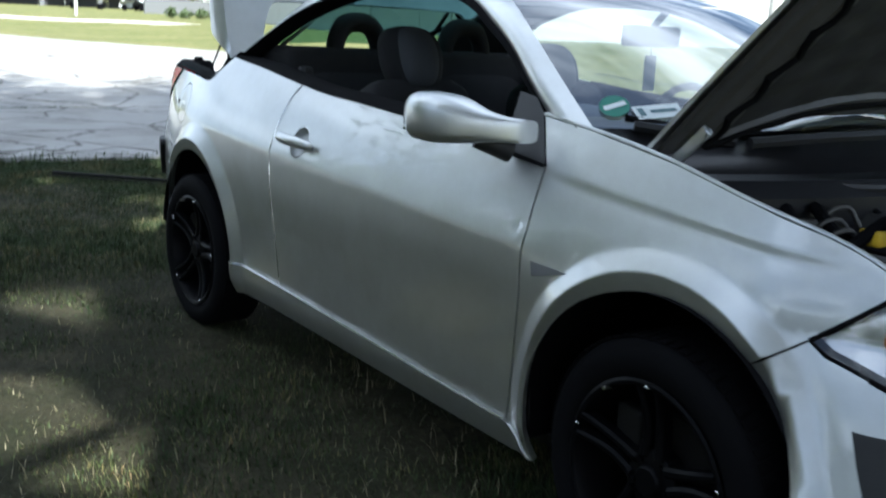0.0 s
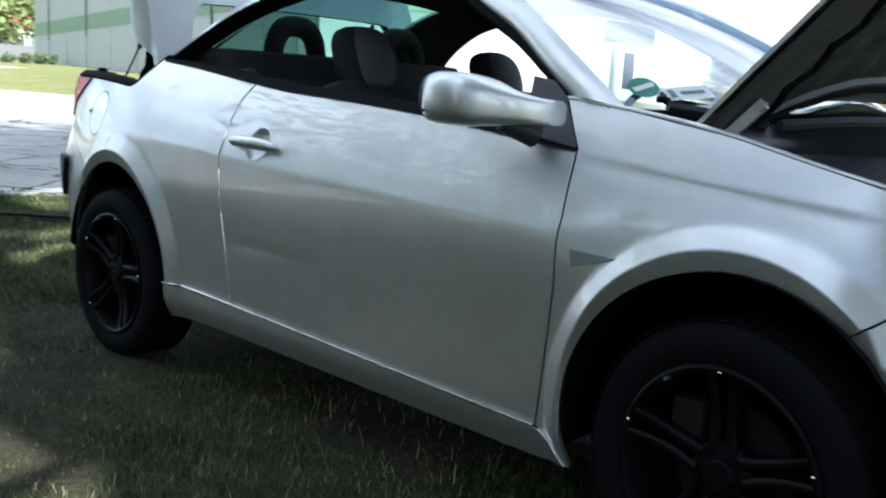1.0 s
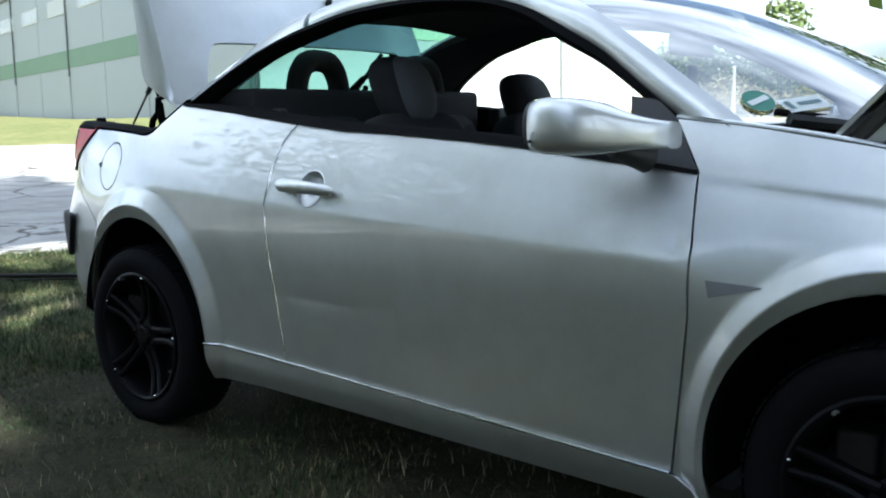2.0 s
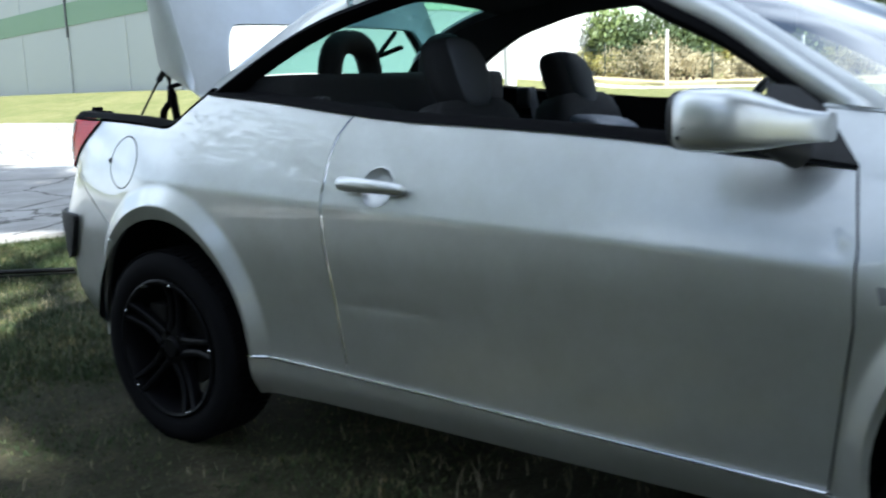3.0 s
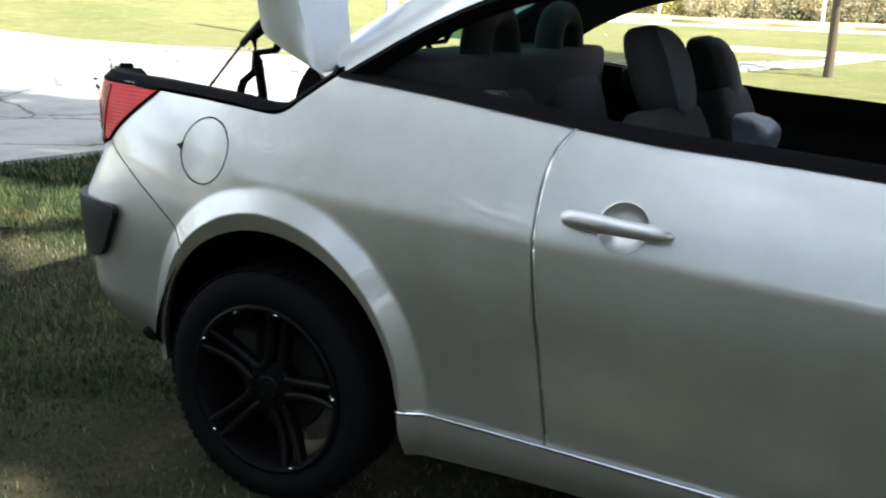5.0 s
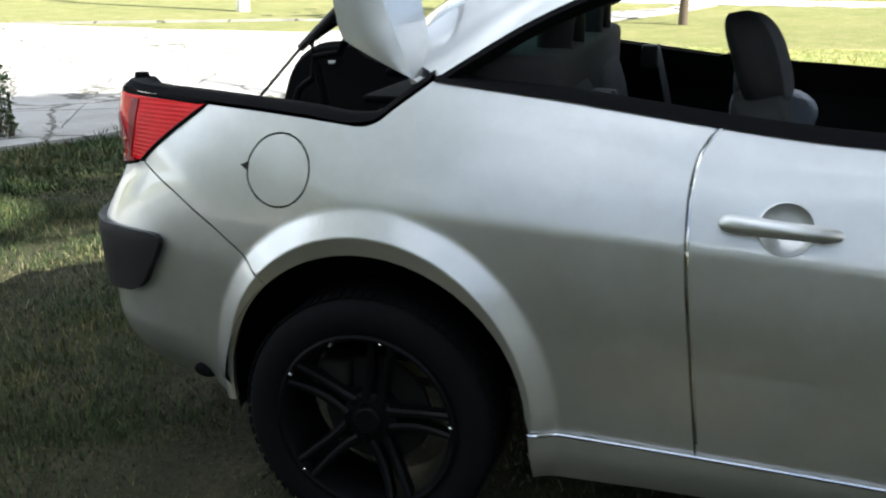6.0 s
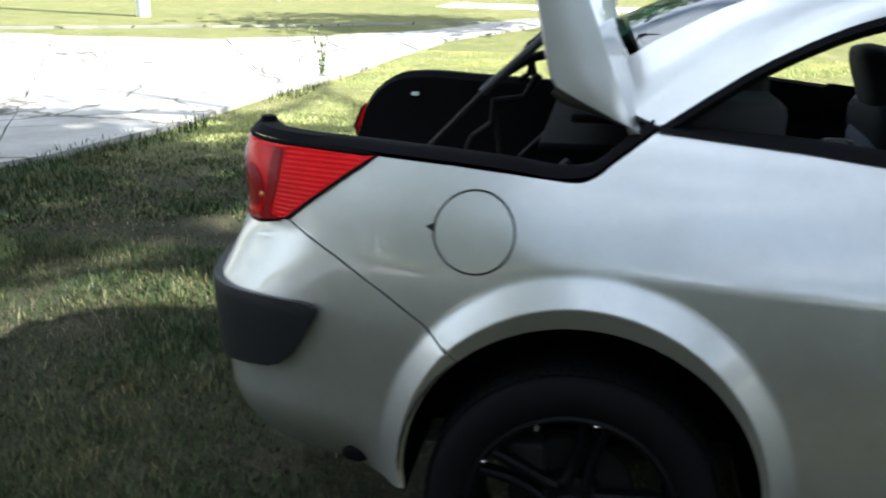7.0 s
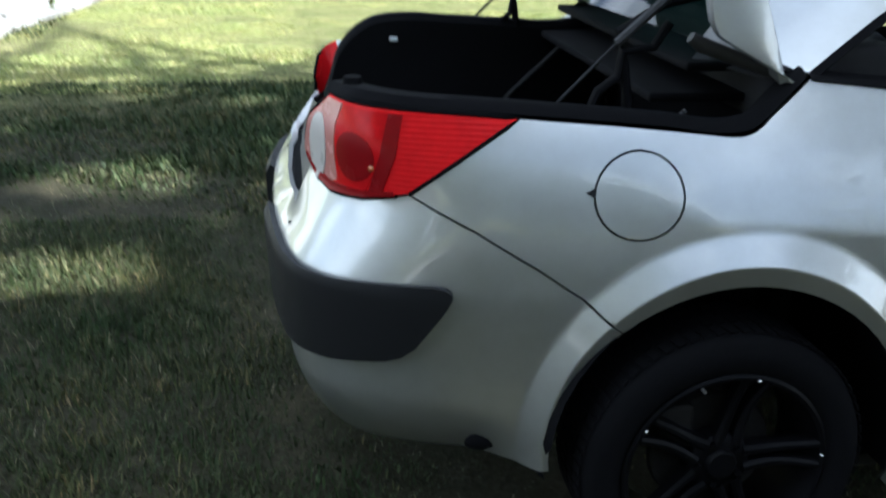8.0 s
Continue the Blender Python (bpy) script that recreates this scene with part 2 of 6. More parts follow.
def inside(px, py, poly):
    hit = np.zeros(np.shape(px), bool)
    for (x0, y0), (x1, y1) in zip(poly, poly[1:] + poly[:1]):
        if y0 != y1:
            c = (y0 > py) != (y1 > py)
            hit ^= c & (px < (x1 - x0) * (py - y0) / (y1 - y0) + x0)
    return hit


def grass_ground_material():
    m = bpy.data.materials.new("grass_ground")
    m.use_nodes = True
    nt = m.node_tree
    p = nt.nodes["Principled BSDF"]
    far = noise_node(nt, 0.35, 5, 0.6)
    mid = noise_node(nt, 2.6, 6, 0.65)
    fine = noise_node(nt, 45, 5, 0.7)
    a = ramp(nt, far.outputs[0], [(0.3, (0.21, 0.245, 0.075)), (0.7, (0.36, 0.35, 0.14))])
    b = ramp(nt, mid.outputs[0], [(0.3, (0.055, 0.07, 0.025)), (0.55, (0.13, 0.125, 0.06)), (0.75, (0.27, 0.225, 0.14))])
    c = ramp(nt, fine.outputs[0], [(0.3, (0.35, 0.35, 0.35)), (0.7, (1.25, 1.25, 1.25))])
    # near-car soil darkened to carry the tree shade, paler mown field farther off
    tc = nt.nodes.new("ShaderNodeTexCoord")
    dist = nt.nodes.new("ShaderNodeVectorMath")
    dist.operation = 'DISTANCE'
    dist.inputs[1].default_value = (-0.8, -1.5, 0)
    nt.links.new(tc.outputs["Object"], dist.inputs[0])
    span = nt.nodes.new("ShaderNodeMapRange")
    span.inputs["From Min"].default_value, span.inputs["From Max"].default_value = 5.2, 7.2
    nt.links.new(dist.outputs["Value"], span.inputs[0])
    shaded_soil = ramp(nt, mid.outputs[0], [(0.3, (0.026, 0.030, 0.013)), (0.5, (0.045, 0.043, 0.024)), (0.7, (0.095, 0.082, 0.05))])
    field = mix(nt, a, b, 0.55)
    nt.links.new(mix(nt, mix(nt, shaded_soil, field, span.outputs[0]), c, 0.8, 'MULTIPLY'), p.inputs["Base Color"])
    p.inputs["Roughness"].default_value = 0.95
    p.inputs["Specular IOR Level"].default_value = 0.15
    bp = nt.nodes.new("ShaderNodeBump")
    bp.inputs["Strength"].default_value, bp.inputs["Distance"].default_value = 0.8, 0.04
    nt.links.new(fine.outputs[0], bp.inputs["Height"])
    nt.links.new(bp.outputs[0], p.inputs["Normal"])
    return m


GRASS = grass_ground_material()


def build_ground():
    xs = np.r_[-900, -400, -200, -120, -80, np.arange(-60, -14, 2.0), np.arange(-14, 10, 0.35), np.arange(10, 40, 3.0), 60, 120, 300, 900]
    ys = np.r_[-900, -300, -120, -60, np.arange(-40, -8, 3.0), np.arange(-8, 22, 0.35), np.arange(22, 70, 2.0), 90, 140, 250, 500, 900]
    gx, gy = np.meshgrid(xs, ys)
    gz = ground_height(gx, gy)
    near = np.exp(-((gx / 12) ** 2 + (gy / 12) ** 2))
    rng = np.random.RandomState(3)
    gz = gz + near * 0.012 * (rng.rand(*gz.shape) - 0.5)
    n = len(xs)
    faces = [(j * n + i, j * n + i + 1, (j + 1) * n + i + 1, (j + 1) * n + i) for j in range(len(ys) - 1) for i in range(n - 1)]
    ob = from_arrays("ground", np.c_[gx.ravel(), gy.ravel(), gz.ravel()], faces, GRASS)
    return tagged(ob, "mown grass ground with bare and dry patches", "ground", kind="structure")


build_ground()


def edge_x(y):
    ys, xs = [p[1] for p in NEAR_EDGE], [p[0] for p in NEAR_EDGE]
    return np.interp(y, ys, xs)


CONCRETE = material("worn_concrete", (0.37, 0.36, 0.345), 0.9, 0, 0.22, 1.3, 30, 0.5, 40, spec=0.2, per_object=0.10)


def crack_concrete(m):
    """Thin branching cracks, dark stains and patched places on the slabs."""
    nt = m.node_tree
    p = nt.nodes["Principled BSDF"]
    old = p.inputs["Base Color"].links[0].from_socket
    tc = nt.nodes.new("ShaderNodeTexCoord")
    warp = noise_node(nt, 1.7, 5, 0.6)
    add = nt.nodes.new("ShaderNodeMix")
    add.data_type, add.blend_type = 'RGBA', 'ADD'
    add.inputs[0].default_value = 0.55
    nt.links.new(tc.outputs["Object"], add.inputs[6])
    nt.links.new(warp.outputs["Color"], add.inputs[7])
    v = nt.nodes.new("ShaderNodeTexVoronoi")
    v.feature = 'DISTANCE_TO_EDGE'
    v.inputs["Scale"].default_value = 0.62
    nt.links.new(add.outputs[2], v.inputs["Vector"])
    crack = ramp(nt, v.outputs["Distance"], [(0.0, (0.22, 0.21, 0.19)), (0.010, (0.5, 0.5, 0.48)), (0.022, (1, 1, 1))])
    stain = noise_node(nt, 0.8, 7, 0.7)
    tone = ramp(nt, stain.outputs[0], [(0.35, (0.72, 0.71, 0.69)), (0.55, (1, 1, 1))])
    nt.links.new(mix(nt, mix(nt, old, crack, 1.0, 'MULTIPLY'), tone, 1.0, 'MULTIPLY'), p.inputs["Base Color"])


crack_concrete(CONCRETE)


def build_yard():
    """Old concrete slabs, each a piece with its own edges, level and tilt."""
    yard = tagged(new("pavement"), "cracked pale concrete slab yard with weeds in its joints", "pavement", kind="structure")
    rng = random.Random(5)
    poly = [(x, y) for x, y in NEAR_EDGE] + FAR_EDGE
    ang, size = radians(28), 2.6
    ca, sa = math.cos(ang), math.sin(ang)
    for i in range(-14, 14):
        for j in range(-14, 14):
            corners = [(i, j), (i + 1, j), (i + 1, j + 1), (i, j + 1)]
            pts = []
            for u, v in corners:
                u, v = u * size, v * size * 1.2
                pts.append((-11 + u * ca - v * sa, 5 + u * sa + v * ca))
            cx, cy = sum(p[0] for p in pts) / 4, sum(p[1] for p in pts) / 4
            ring = clip_polygon(pts, poly, 0.006)
            if len(ring) < 3:
                continue
            lift = 0.035 + rng.uniform(-0.008, 0.012)
            bm = bmesh.new()
            top, low = [], []
            for x, y in ring:
                z = float(ground_height(x, y)) + lift + (x - cx) * rng.uniform(-0.004, 0.004)
                top.append(bm.verts.new((x, y, z)))
                low.append(bm.verts.new((x, y, z - 0.15)))
            bm.faces.new(top)
            for k in range(len(ring)):
                k2 = (k + 1) % len(ring)
                bm.faces.new((top[k], low[k], low[k2], top[k2]))
            bmesh.ops.triangulate(bm, faces=[f for f in bm.faces if len(f.verts) > 4])
            part("slab", bm, CONCRETE, yard, smooth=False)
    return yard


def clip_polygon(ring, poly, gap):
    """The part of the yard's outline inside a small convex slab, drawn in by half a joint."""
    cx, cy = sum(p[0] for p in ring) / len(ring), sum(p[1] for p in ring) / len(ring)
    ring = [(x + (cx - x) * gap, y + (cy - y) * gap) for x, y in ring]
    out = list(poly)
    for (x0, y0), (x1, y1) in zip(ring, ring[1:] + ring[:1]):
        def side(p):
            return (x1 - x0) * (p[1] - y0) - (y1 - y0) * (p[0] - x0)
        kept = []
        for p, q in zip(out, out[1:] + out[:1]):
            a, c = side(p), side(q)
            if a >= 0:
                kept.append(p)
            if (a >= 0) != (c >= 0):
                f = a / (a - c)
                kept.append((p[0] + (q[0] - p[0]) * f, p[1] + (q[1] - p[1]) * f))
        out = kept
        if len(out) < 3:
            return []
    dense = []
    for (x0, y0), (x1, y1) in zip(out, out[1:] + out[:1]):
        n = max(1, int(math.hypot(x1 - x0, y1 - y0) / 0.35))
        for k in range(n):
            jx, jy = noise.noise((x0 * 3 + k, y0 * 3, 1.5)) * 0.03, noise.noise((x0 * 3, y0 * 3 + k, 7.5)) * 0.03
            dense.append((x0 + (x1 - x0) * k / n + jx, y0 + (y1 - y0) * k / n + jy))
    return dense


build_yard()

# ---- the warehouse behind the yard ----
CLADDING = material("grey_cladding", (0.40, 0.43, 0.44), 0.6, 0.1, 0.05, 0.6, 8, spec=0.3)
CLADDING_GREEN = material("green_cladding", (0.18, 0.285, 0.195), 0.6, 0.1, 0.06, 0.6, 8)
# sun on the side wall is painted in: its cladding and band made paler
WHITE_WALL = material("white_and_sunlit_cladding", (0.56, 0.57, 0.56), 0.6, 0, 0.04, 0.6, 8)
GREEN_IN_SUN = material("sunlit_green_cladding", (0.55, 0.70, 0.50), 0.6, 0, 0.04, 0.6, 8)
JOINT = material("light_joint", (0.46, 0.48, 0.48), 0.5, 0.2, 0.05)
PIPE = material("downpipe_grey", (0.13, 0.14, 0.15), 0.5, 0.2, 0.1)
FAR_GLASS = material("far_pane", (0.62, 0.68, 0.72), 0.2, 0, 0.08, 2, 9)
ROOF_DARK = material("flat_roof", (0.2, 0.2, 0.2), 0.9, 0, 0.1)


def build_warehouse():
    """The long front runs from the near corner away to the left; s along it, d out from it."""
    hall = tagged(new("warehouse"), "long grey clad warehouse with a green band, side wall whitened for sun", "building")
    m = Matrix.Translation((-24.9, 19.78, 0)) @ pose(0, 0, 0, 0, 0, 180 - 12.75)
    length, deep, z0, z1 = 53.5, 30.0, 0.3, 9.3

    def slab(name, s0, s1, d0, d1, za, zb, mat, parent=hall, bevel=0.0, label=""):
        bm = bmesh.new()
        box(bm, s0, s1, d0, d1, za, zb, bevel, m)
        return part(name, bm, mat, parent, label, smooth=False)

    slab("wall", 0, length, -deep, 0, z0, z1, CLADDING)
    slab("side_wall", -.08, 0, -deep, 0.02, z0, z1, WHITE_WALL, label="side wall whitened for the sun on it")
    slab("side_band", -.11, -.082, -deep, 0.02, 4.28, 5.25, GREEN_IN_SUN)
    slab("roof", -.2, length + .1, -deep - .1, .1, z1, z1 + .2, ROOF_DARK)
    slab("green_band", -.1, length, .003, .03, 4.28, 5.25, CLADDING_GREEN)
    for k in range(9):
        s = 5.2 + 6.08 * k
        if k % 2 == 0:
            slab("panel_joint", s - .03, s + .03, .003, .025, z0, 4.27, JOINT)
            slab("upper_joint", s - .02, s + .02, .003, .02, 5.26, z1, CLADDING)
        else:
            bm = bmesh.new()
            tube(bm, [m @ Vector((s, .06, z)) for z in (3.8, z1)], .055)
            pipe = part("downpipe", bm, PIPE, hall)
            bm = bmesh.new()
            tube(bm, [m @ Vector((s, .06, z)) for z in (z0, 3.8)], .036)
            part("pipe_foot", bm, JOINT, pipe)
    bm = bmesh.new()
    tube(bm, [m @ Vector((.12, .06, z)) for z in (z0, z1)], .055)
    part("downpipe", bm, PIPE, hall)
    d = slab("door", .78, 1.72, .004, .04, 1.33, 3.14, WHITE_WALL, bevel=.01, label="white steel door")
    slab("handle", 1.55, 1.67, .045, .09, 2.2, 2.36, PIPE, d, .01)
    slab("frame", 1.72, 1.80, .004, .05, 1.33, 3.22, PIPE, d)
    for k in range(8):
        s = 13.4 + 5.9 * k
        w = slab("window", s - 1.8, s + 1.8, .004, .05, 7.25, 8.15, WHITE_WALL, bevel=.02)
        if k != 2:
            for q in range(4):
                slab("pane", s - 1.68 + q * .86, s - .92 + q * .86, .051, .06, 7.38, 8.03, FAR_GLASS, w)
    return hall


build_warehouse()

# ---- the car: x forward along its wheelbase, its right side at negative y ----
WHEELBASE, AXLE = 2.515, 0.315
PLAN = [(-.955, 0), (-.95, .25), (-.915, .45), (-.83, .60), (-.70, .69), (-.5, .757), (-.25, .805), (0, .828), (.4, .838), (.8, .842),
        (1.4, .848), (2.0, .852), (2.5, .848), (2.8, .82), (3.05, .76), (3.22, .65), (3.34, .45), (3.39, .22), (3.40, 0)]
INSET = [(.10, .11), (.16, .075), (.22, .045), (.29, .023), (.33, .021), (.40, .0175), (.50, .012), (.60, .005), (.68, .0), (.76, .001), (.84, .004), (.92, .006)]
_plan = np.array(PLAN)
_seg = np.r_[0, np.cumsum(np.hypot(*np.diff(_plan, axis=0).T))]
_u = _seg - np.interp(0, _plan[:, 0], _seg)
U_REAR, U_FRONT = float(_u[0]), float(_u[-1])
ARCHES = [(0.008, 0.35, 0.385, 0.456), (2.503, 0.345, 0.38, 0.440)]


def flank(u, z, out=0.0):
    """The body's side: u runs along the plan's outline (u = x over the wheelbase), z up. The right side."""
    u, z = np.asarray(u, float), np.asarray(z, float)
    c = hermite(_u, _plan, u)
    e = hermite(_u, _plan, u + 1e-3) - hermite(_u, _plan, u - 1e-3)
    e = e / np.linalg.norm(e, axis=-1, keepdims=True)
    n = np.stack([-e[..., 1], e[..., 0]], -1)
    # below the waist crease the side stands almost upright, above it turns in
    crease = 0.848 - 0.049 * u
    soft = 0.004 + 0.057 * smoothstep((-u - 0.05) / 0.25) + 0.05 * smoothstep((u - 2.05) / 0.2)
    h = soft * np.logaddexp(0, (z - crease) / soft)
    low = np.minimum(z, crease)
    d = hermite([p[0] for p in INSET], [p[1] for p in INSET], low) + 0.34 * h + 0.45 * h * h
    # the rear bumper stands out as a ledge, and tucks in below
    rear = smoothstep((-u - 0.5) / 0.35)
    ledge = np.clip((z - 0.70) / 0.17, 0, 1)
    d = d + rear * (0.045 * ledge - 0.012 + 0.0) + 3.0 * np.maximum(0.45 - z, 0) ** 2 * smoothstep((-u - 0.38) / 0.2)
    d = d * (1 - 0.55 * rear * smoothstep((z - 0.8) / 0.2))
    # the front bumper and lamp lean back
    d = d + 0.42 * (np.clip(z, 0.42, 0.72) - 0.62) * smoothstep((u - 2.70) / 0.22)
    # flared wheel arches
    for cx, cz, inner, outer in ARCHES:
        r = np.hypot(u - cx, (z - cz) / np.where(z > cz, 1.09, 1.0))
        d = d - (0.040 if cx < 1 else 0.028) / (outer - inner) * 0.003 * np.logaddexp(0, (outer - 0.004 - r) / 0.003) * smoothstep((r - 0.2) / 0.1) + 0.9 * np.maximum(inner + 0.012 - r, 0)
    # shoulder crease on the front wing, and a shallow press line low on the door
    ridge = 0.926 - 0.097 * (u - 2.09)
    below = ridge - z
    d = d + (0.0065 * smoothstep((below + 0.006) / 0.028) * np.exp(-np.maximum(below, 0) / 0.055)) * smoothstep((u - 2.02) / 0.2) * smoothstep((2.95 - u) / 0.2)
    # the tail draws in round the lamps above the bumper
    d = d + 0.045 * smoothstep((-u - 0.72) / 0.30) * ledge + 0.035 * smoothstep((-u - 1.10) / 0.15) * ledge
    d = d + 0.027 * smoothstep((-u - 0.90) / 0.24) * smoothstep((0.86 - z) / 0.12)
    # dents in the door
    d = d + 0.0026 * np.exp(-((u - 0.93) / 0.16) ** 2 - ((z - 0.545) / 0.022) ** 2)
    d = d + 0.004 * np.exp(-((u - 2.05) / 0.012) ** 2 - ((z - 0.79) / 0.014) ** 2)
    q = c - n * (d - out)[..., None]
    return np.stack([q[..., 0], -q[..., 1], z], -1)


def outline(points, step=0.025, smooth=()):
    """A closed ring of points at an even step, straight between the corners given."""
    out = []
    for (u0, z0), (u1, z1) in zip(points, points[1:] + points[:1]):
        n = max(1, int(math.hypot(u1 - u0, z1 - z0) / step))
        out += [(u0 + (u1 - u0) * k / n, z0 + (z1 - z0) * k / n) for k in range(n)]
    return out


def shrink(ring, gap):
    """Draws a ring in by half a seam."""
    n = len(ring)
    area = sum(ring[i][0] * ring[(i + 1) % n][1] - ring[(i + 1) % n][0] * ring[i][1] for i in range(n))
    s = 1 if area > 0 else -1
    out = []
    for i in range(n):
        (ax, ay), (bx, by) = ring[i - 1], ring[(i + 1) % n]
        dx, dy = bx - ax, by - ay
        l = math.hypot(dx, dy) or 1
        out.append((ring[i][0] - s * dy / l * gap, ring[i][1] + s * dx / l * gap))
    return out


def panel(name, points, mat, parent, side=-1, gap=0.0025, step=0.02, out=0.0, depth=0.02, holes=(), surface=None, label=""):
    """A pressed panel on the flank inside an outline in (u, z), with turned-in edges. side -1: right, 1: left."""
    from_uv = surface or flank
    ring = shrink(outline(points), gap)
    rings = [ring] + [shrink(outline(h), -gap) for h in holes]
    pts, edges = [], []
    for r in rings:
        b = len(pts)
        pts += r
        edges += [(b + i, b + (i + 1) % len(r)) for i in range(len(r))]
    us, zs = [p[0] for p in ring], [p[1] for p in ring]
    gx, gz = np.meshgrid(np.arange(min(us), max(us), step), np.arange(min(zs), max(zs), step))
    gx = gx + (np.arange(gx.shape[0]) % 2)[:, None] * step / 2
    ok = inside(gx, gz, ring)
    for r in rings[1:]:
        ok &= ~inside(gx, gz, r)
    bound = np.array(pts)
    cand = np.c_[gx[ok], gz[ok]]
    # rings of points follow the flared arches
    for cx, cz, inner, outer in ARCHES:
        if len(cand) and min(us) - 0.05 < cx < max(us) + 0.3 and surface is None and max(us) - min(us) > 0.3:
            cand = cand[np.hypot(cand[:, 0] - cx, (cand[:, 1] - cz) / 1.06) > outer + 0.03]
            rr, aa = np.meshgrid(np.arange(inner - 0.03, outer + 0.035, 0.0075), np.radians(np.arange(-60, 240, 2.2)))
            s = np.sin(aa)
            px, pz = (cx + rr * np.cos(aa)).ravel(), (cz + rr * s * np.where(s > 0, 1.09, 1.0)).ravel()
            good = inside(px, pz, ring)
            for r in rings[1:]:
                good &= ~inside(px, pz, r)
            cand = np.r_[cand, np.c_[px[good], pz[good]]]
    # rows of points follow the creases
    if surface is None and max(us) - min(us) > 0.3:
        for start, stop, height, offsets in ((0.0, 2.05, lambda q: 0.848 - 0.049 * q, (-.03, -.017, -.009, -.003, .003, .009, .017, .03)),
                                             (2.0, 2.95, lambda q: 0.926 - 0.097 * (q - 2.09), (-.06, -.045, -.034, -.026, -.019, -.013, -.007, -.002, .003, .009, .018))):
            off = cand[:, 1] - height(cand[:, 0])
            far = np.ones(len(cand), bool)
            for cx, cz, inner, outer in ARCHES:
                far &= np.hypot(cand[:, 0] - cx, (cand[:, 1] - cz) / 1.06) > outer + 0.04
            cand = cand[~(far & (cand[:, 0] > start) & (cand[:, 0] < stop) & (off > min(offsets) - .008) & (off < max(offsets) + .008))]
            qu, qo = np.meshgrid(np.arange(start, stop, 0.018), offsets)
            qu, qz = qu.ravel(), (height(qu) + qo).ravel()
            good = inside(qu, qz, ring)
            for cx, cz, inner, outer in ARCHES:
                good &= np.hypot(qu - cx, (qz - cz) / 1.06) > outer + 0.04
            for r in rings[1:]:
                good &= ~inside(qu, qz, r)
            cand = np.r_[cand, np.c_[qu[good], qz[good]]]
    if len(cand):
        near = np.concatenate([np.hypot(q[:, None, 0] - bound[None, :, 0], q[:, None, 1] - bound[None, :, 1]).min(1) for q in np.array_split(cand, max(1, len(cand) // 400))])
        cand = cand[near > 0.0045]
    allp = [Vector(p) for p in pts] + [Vector(c) for c in cand]
    vs, _, fs, *_ = delaunay(allp, edges, [], 1 if len(rings) == 1 else 0, 1e-6)
    uv = np.array([(v.x, v.y) for v in vs])
    if len(rings) > 1:
        keep = []
        for f in fs:
            c = uv[list(f)].mean(0)
            if inside(c[0], c[1], ring) and not any(inside(c[0], c[1], r) for r in rings[1:]):
                keep.append(f)
        fs = keep
    p3 = from_uv(uv[:, 0], uv[:, 1], out)
    e = 2e-3
    du = from_uv(uv[:, 0] + e, uv[:, 1], out) - from_uv(uv[:, 0] - e, uv[:, 1], out)
    dz = from_uv(uv[:, 0], uv[:, 1] + e, out) - from_uv(uv[:, 0], uv[:, 1] - e, out)
    nrm = np.cross(du, dz)
    nrm /= np.linalg.norm(nrm, axis=1, keepdims=True) + 1e-12
    if side > 0:
        p3, nrm = p3 * (1, -1, 1), nrm * (1, -1, 1)
    verts, normals, faces = list(p3), list(nrm), []
    for f in fs:
        a, b, c = (p3[i] for i in f[:3])
        faces.append(tuple(f) if np.dot(np.cross(b - a, c - a), nrm[f[0]]) > 0 else tuple(f)[::-1])
    # turned-in edge
    count = {}
    for f in faces:
        for i, j in zip(f, f[1:] + f[:1]):
            count.setdefault((min(i, j), max(i, j)), []).append((i, j))
    for pair in count.values():
        if len(pair) == 1:
            i, j = pair[0]
            k = len(verts)
            mid = (nrm[i] + nrm[j]) / 2
            w = np.cross(p3[j] - p3[i], mid)
            w = w / (np.linalg.norm(w) + 1e-9)
            for base, shift in ((i, 0), (j, 0), (j, 1), (i, 1)):
                verts.append(p3[base] - nrm[base] * depth * shift)
                normals.append(w)
            faces.append((k + 1, k, k + 3, k + 2))
    me = bpy.data.meshes.new(name)
    me.from_pydata([tuple(v) for v in verts], [], faces)
    me.materials.append(mat)
    me.shade_smooth()
    me.normals_split_custom_set_from_vertices([tuple(n) for n in normals])
    ob = new(name, me)
    ob.parent = parent
    return tagged(ob, label)


def arch(which, a0, a1, n=16):
    """Points along a wheel arch's lip, between two angles in degrees."""
    cx, cz, r, _ = ARCHES[which]
    return [(cx + r * math.cos(radians(a)) * 0.99, cz + r * math.sin(radians(a))) for a in np.linspace(a0, a1, n)]


from mathutils.geometry import delaunay_2d_cdt as delaunay

CAR = tagged(new("car"), "silver coupe with open bonnet and boot, parked on grass", "car")

BELT = [(.13, 1.122), (.285, 1.107), (.43, 1.092), (.57, 1.075), (.762, 1.052), (.926, 1.035), (1.178, 1.02), (1.577, .990), (1.87, .957), (2.068, .936)]
DOOR_REAR = [(.762, 1.052), (.728, 1.008), (.712, .945), (.710, .85), (.720, .712), (.735, .588), (.765, .338)]
DOOR_FRONT = [(2.047, .290), (2.062, .42), (2.088, .64), (2.088, .787), (2.068, .936)]
SILL_TOP = [(.765, .338), (1.06, .327), (1.335, .316), (1.787, .300), (2.047, .290)]
DECK = [(-.475, 1.043), (-.30, 1.036), (-.17, 1.028), (-.05, 1.018), (-.02, 1.019), (.01, 1.031), (.04, 1.055), (.13, 1.122)]
BUMPER_SEAM = [(-.258, .645), (-.33, .70), (-.42, .757), (-.55, .827), (-.69, .886)]
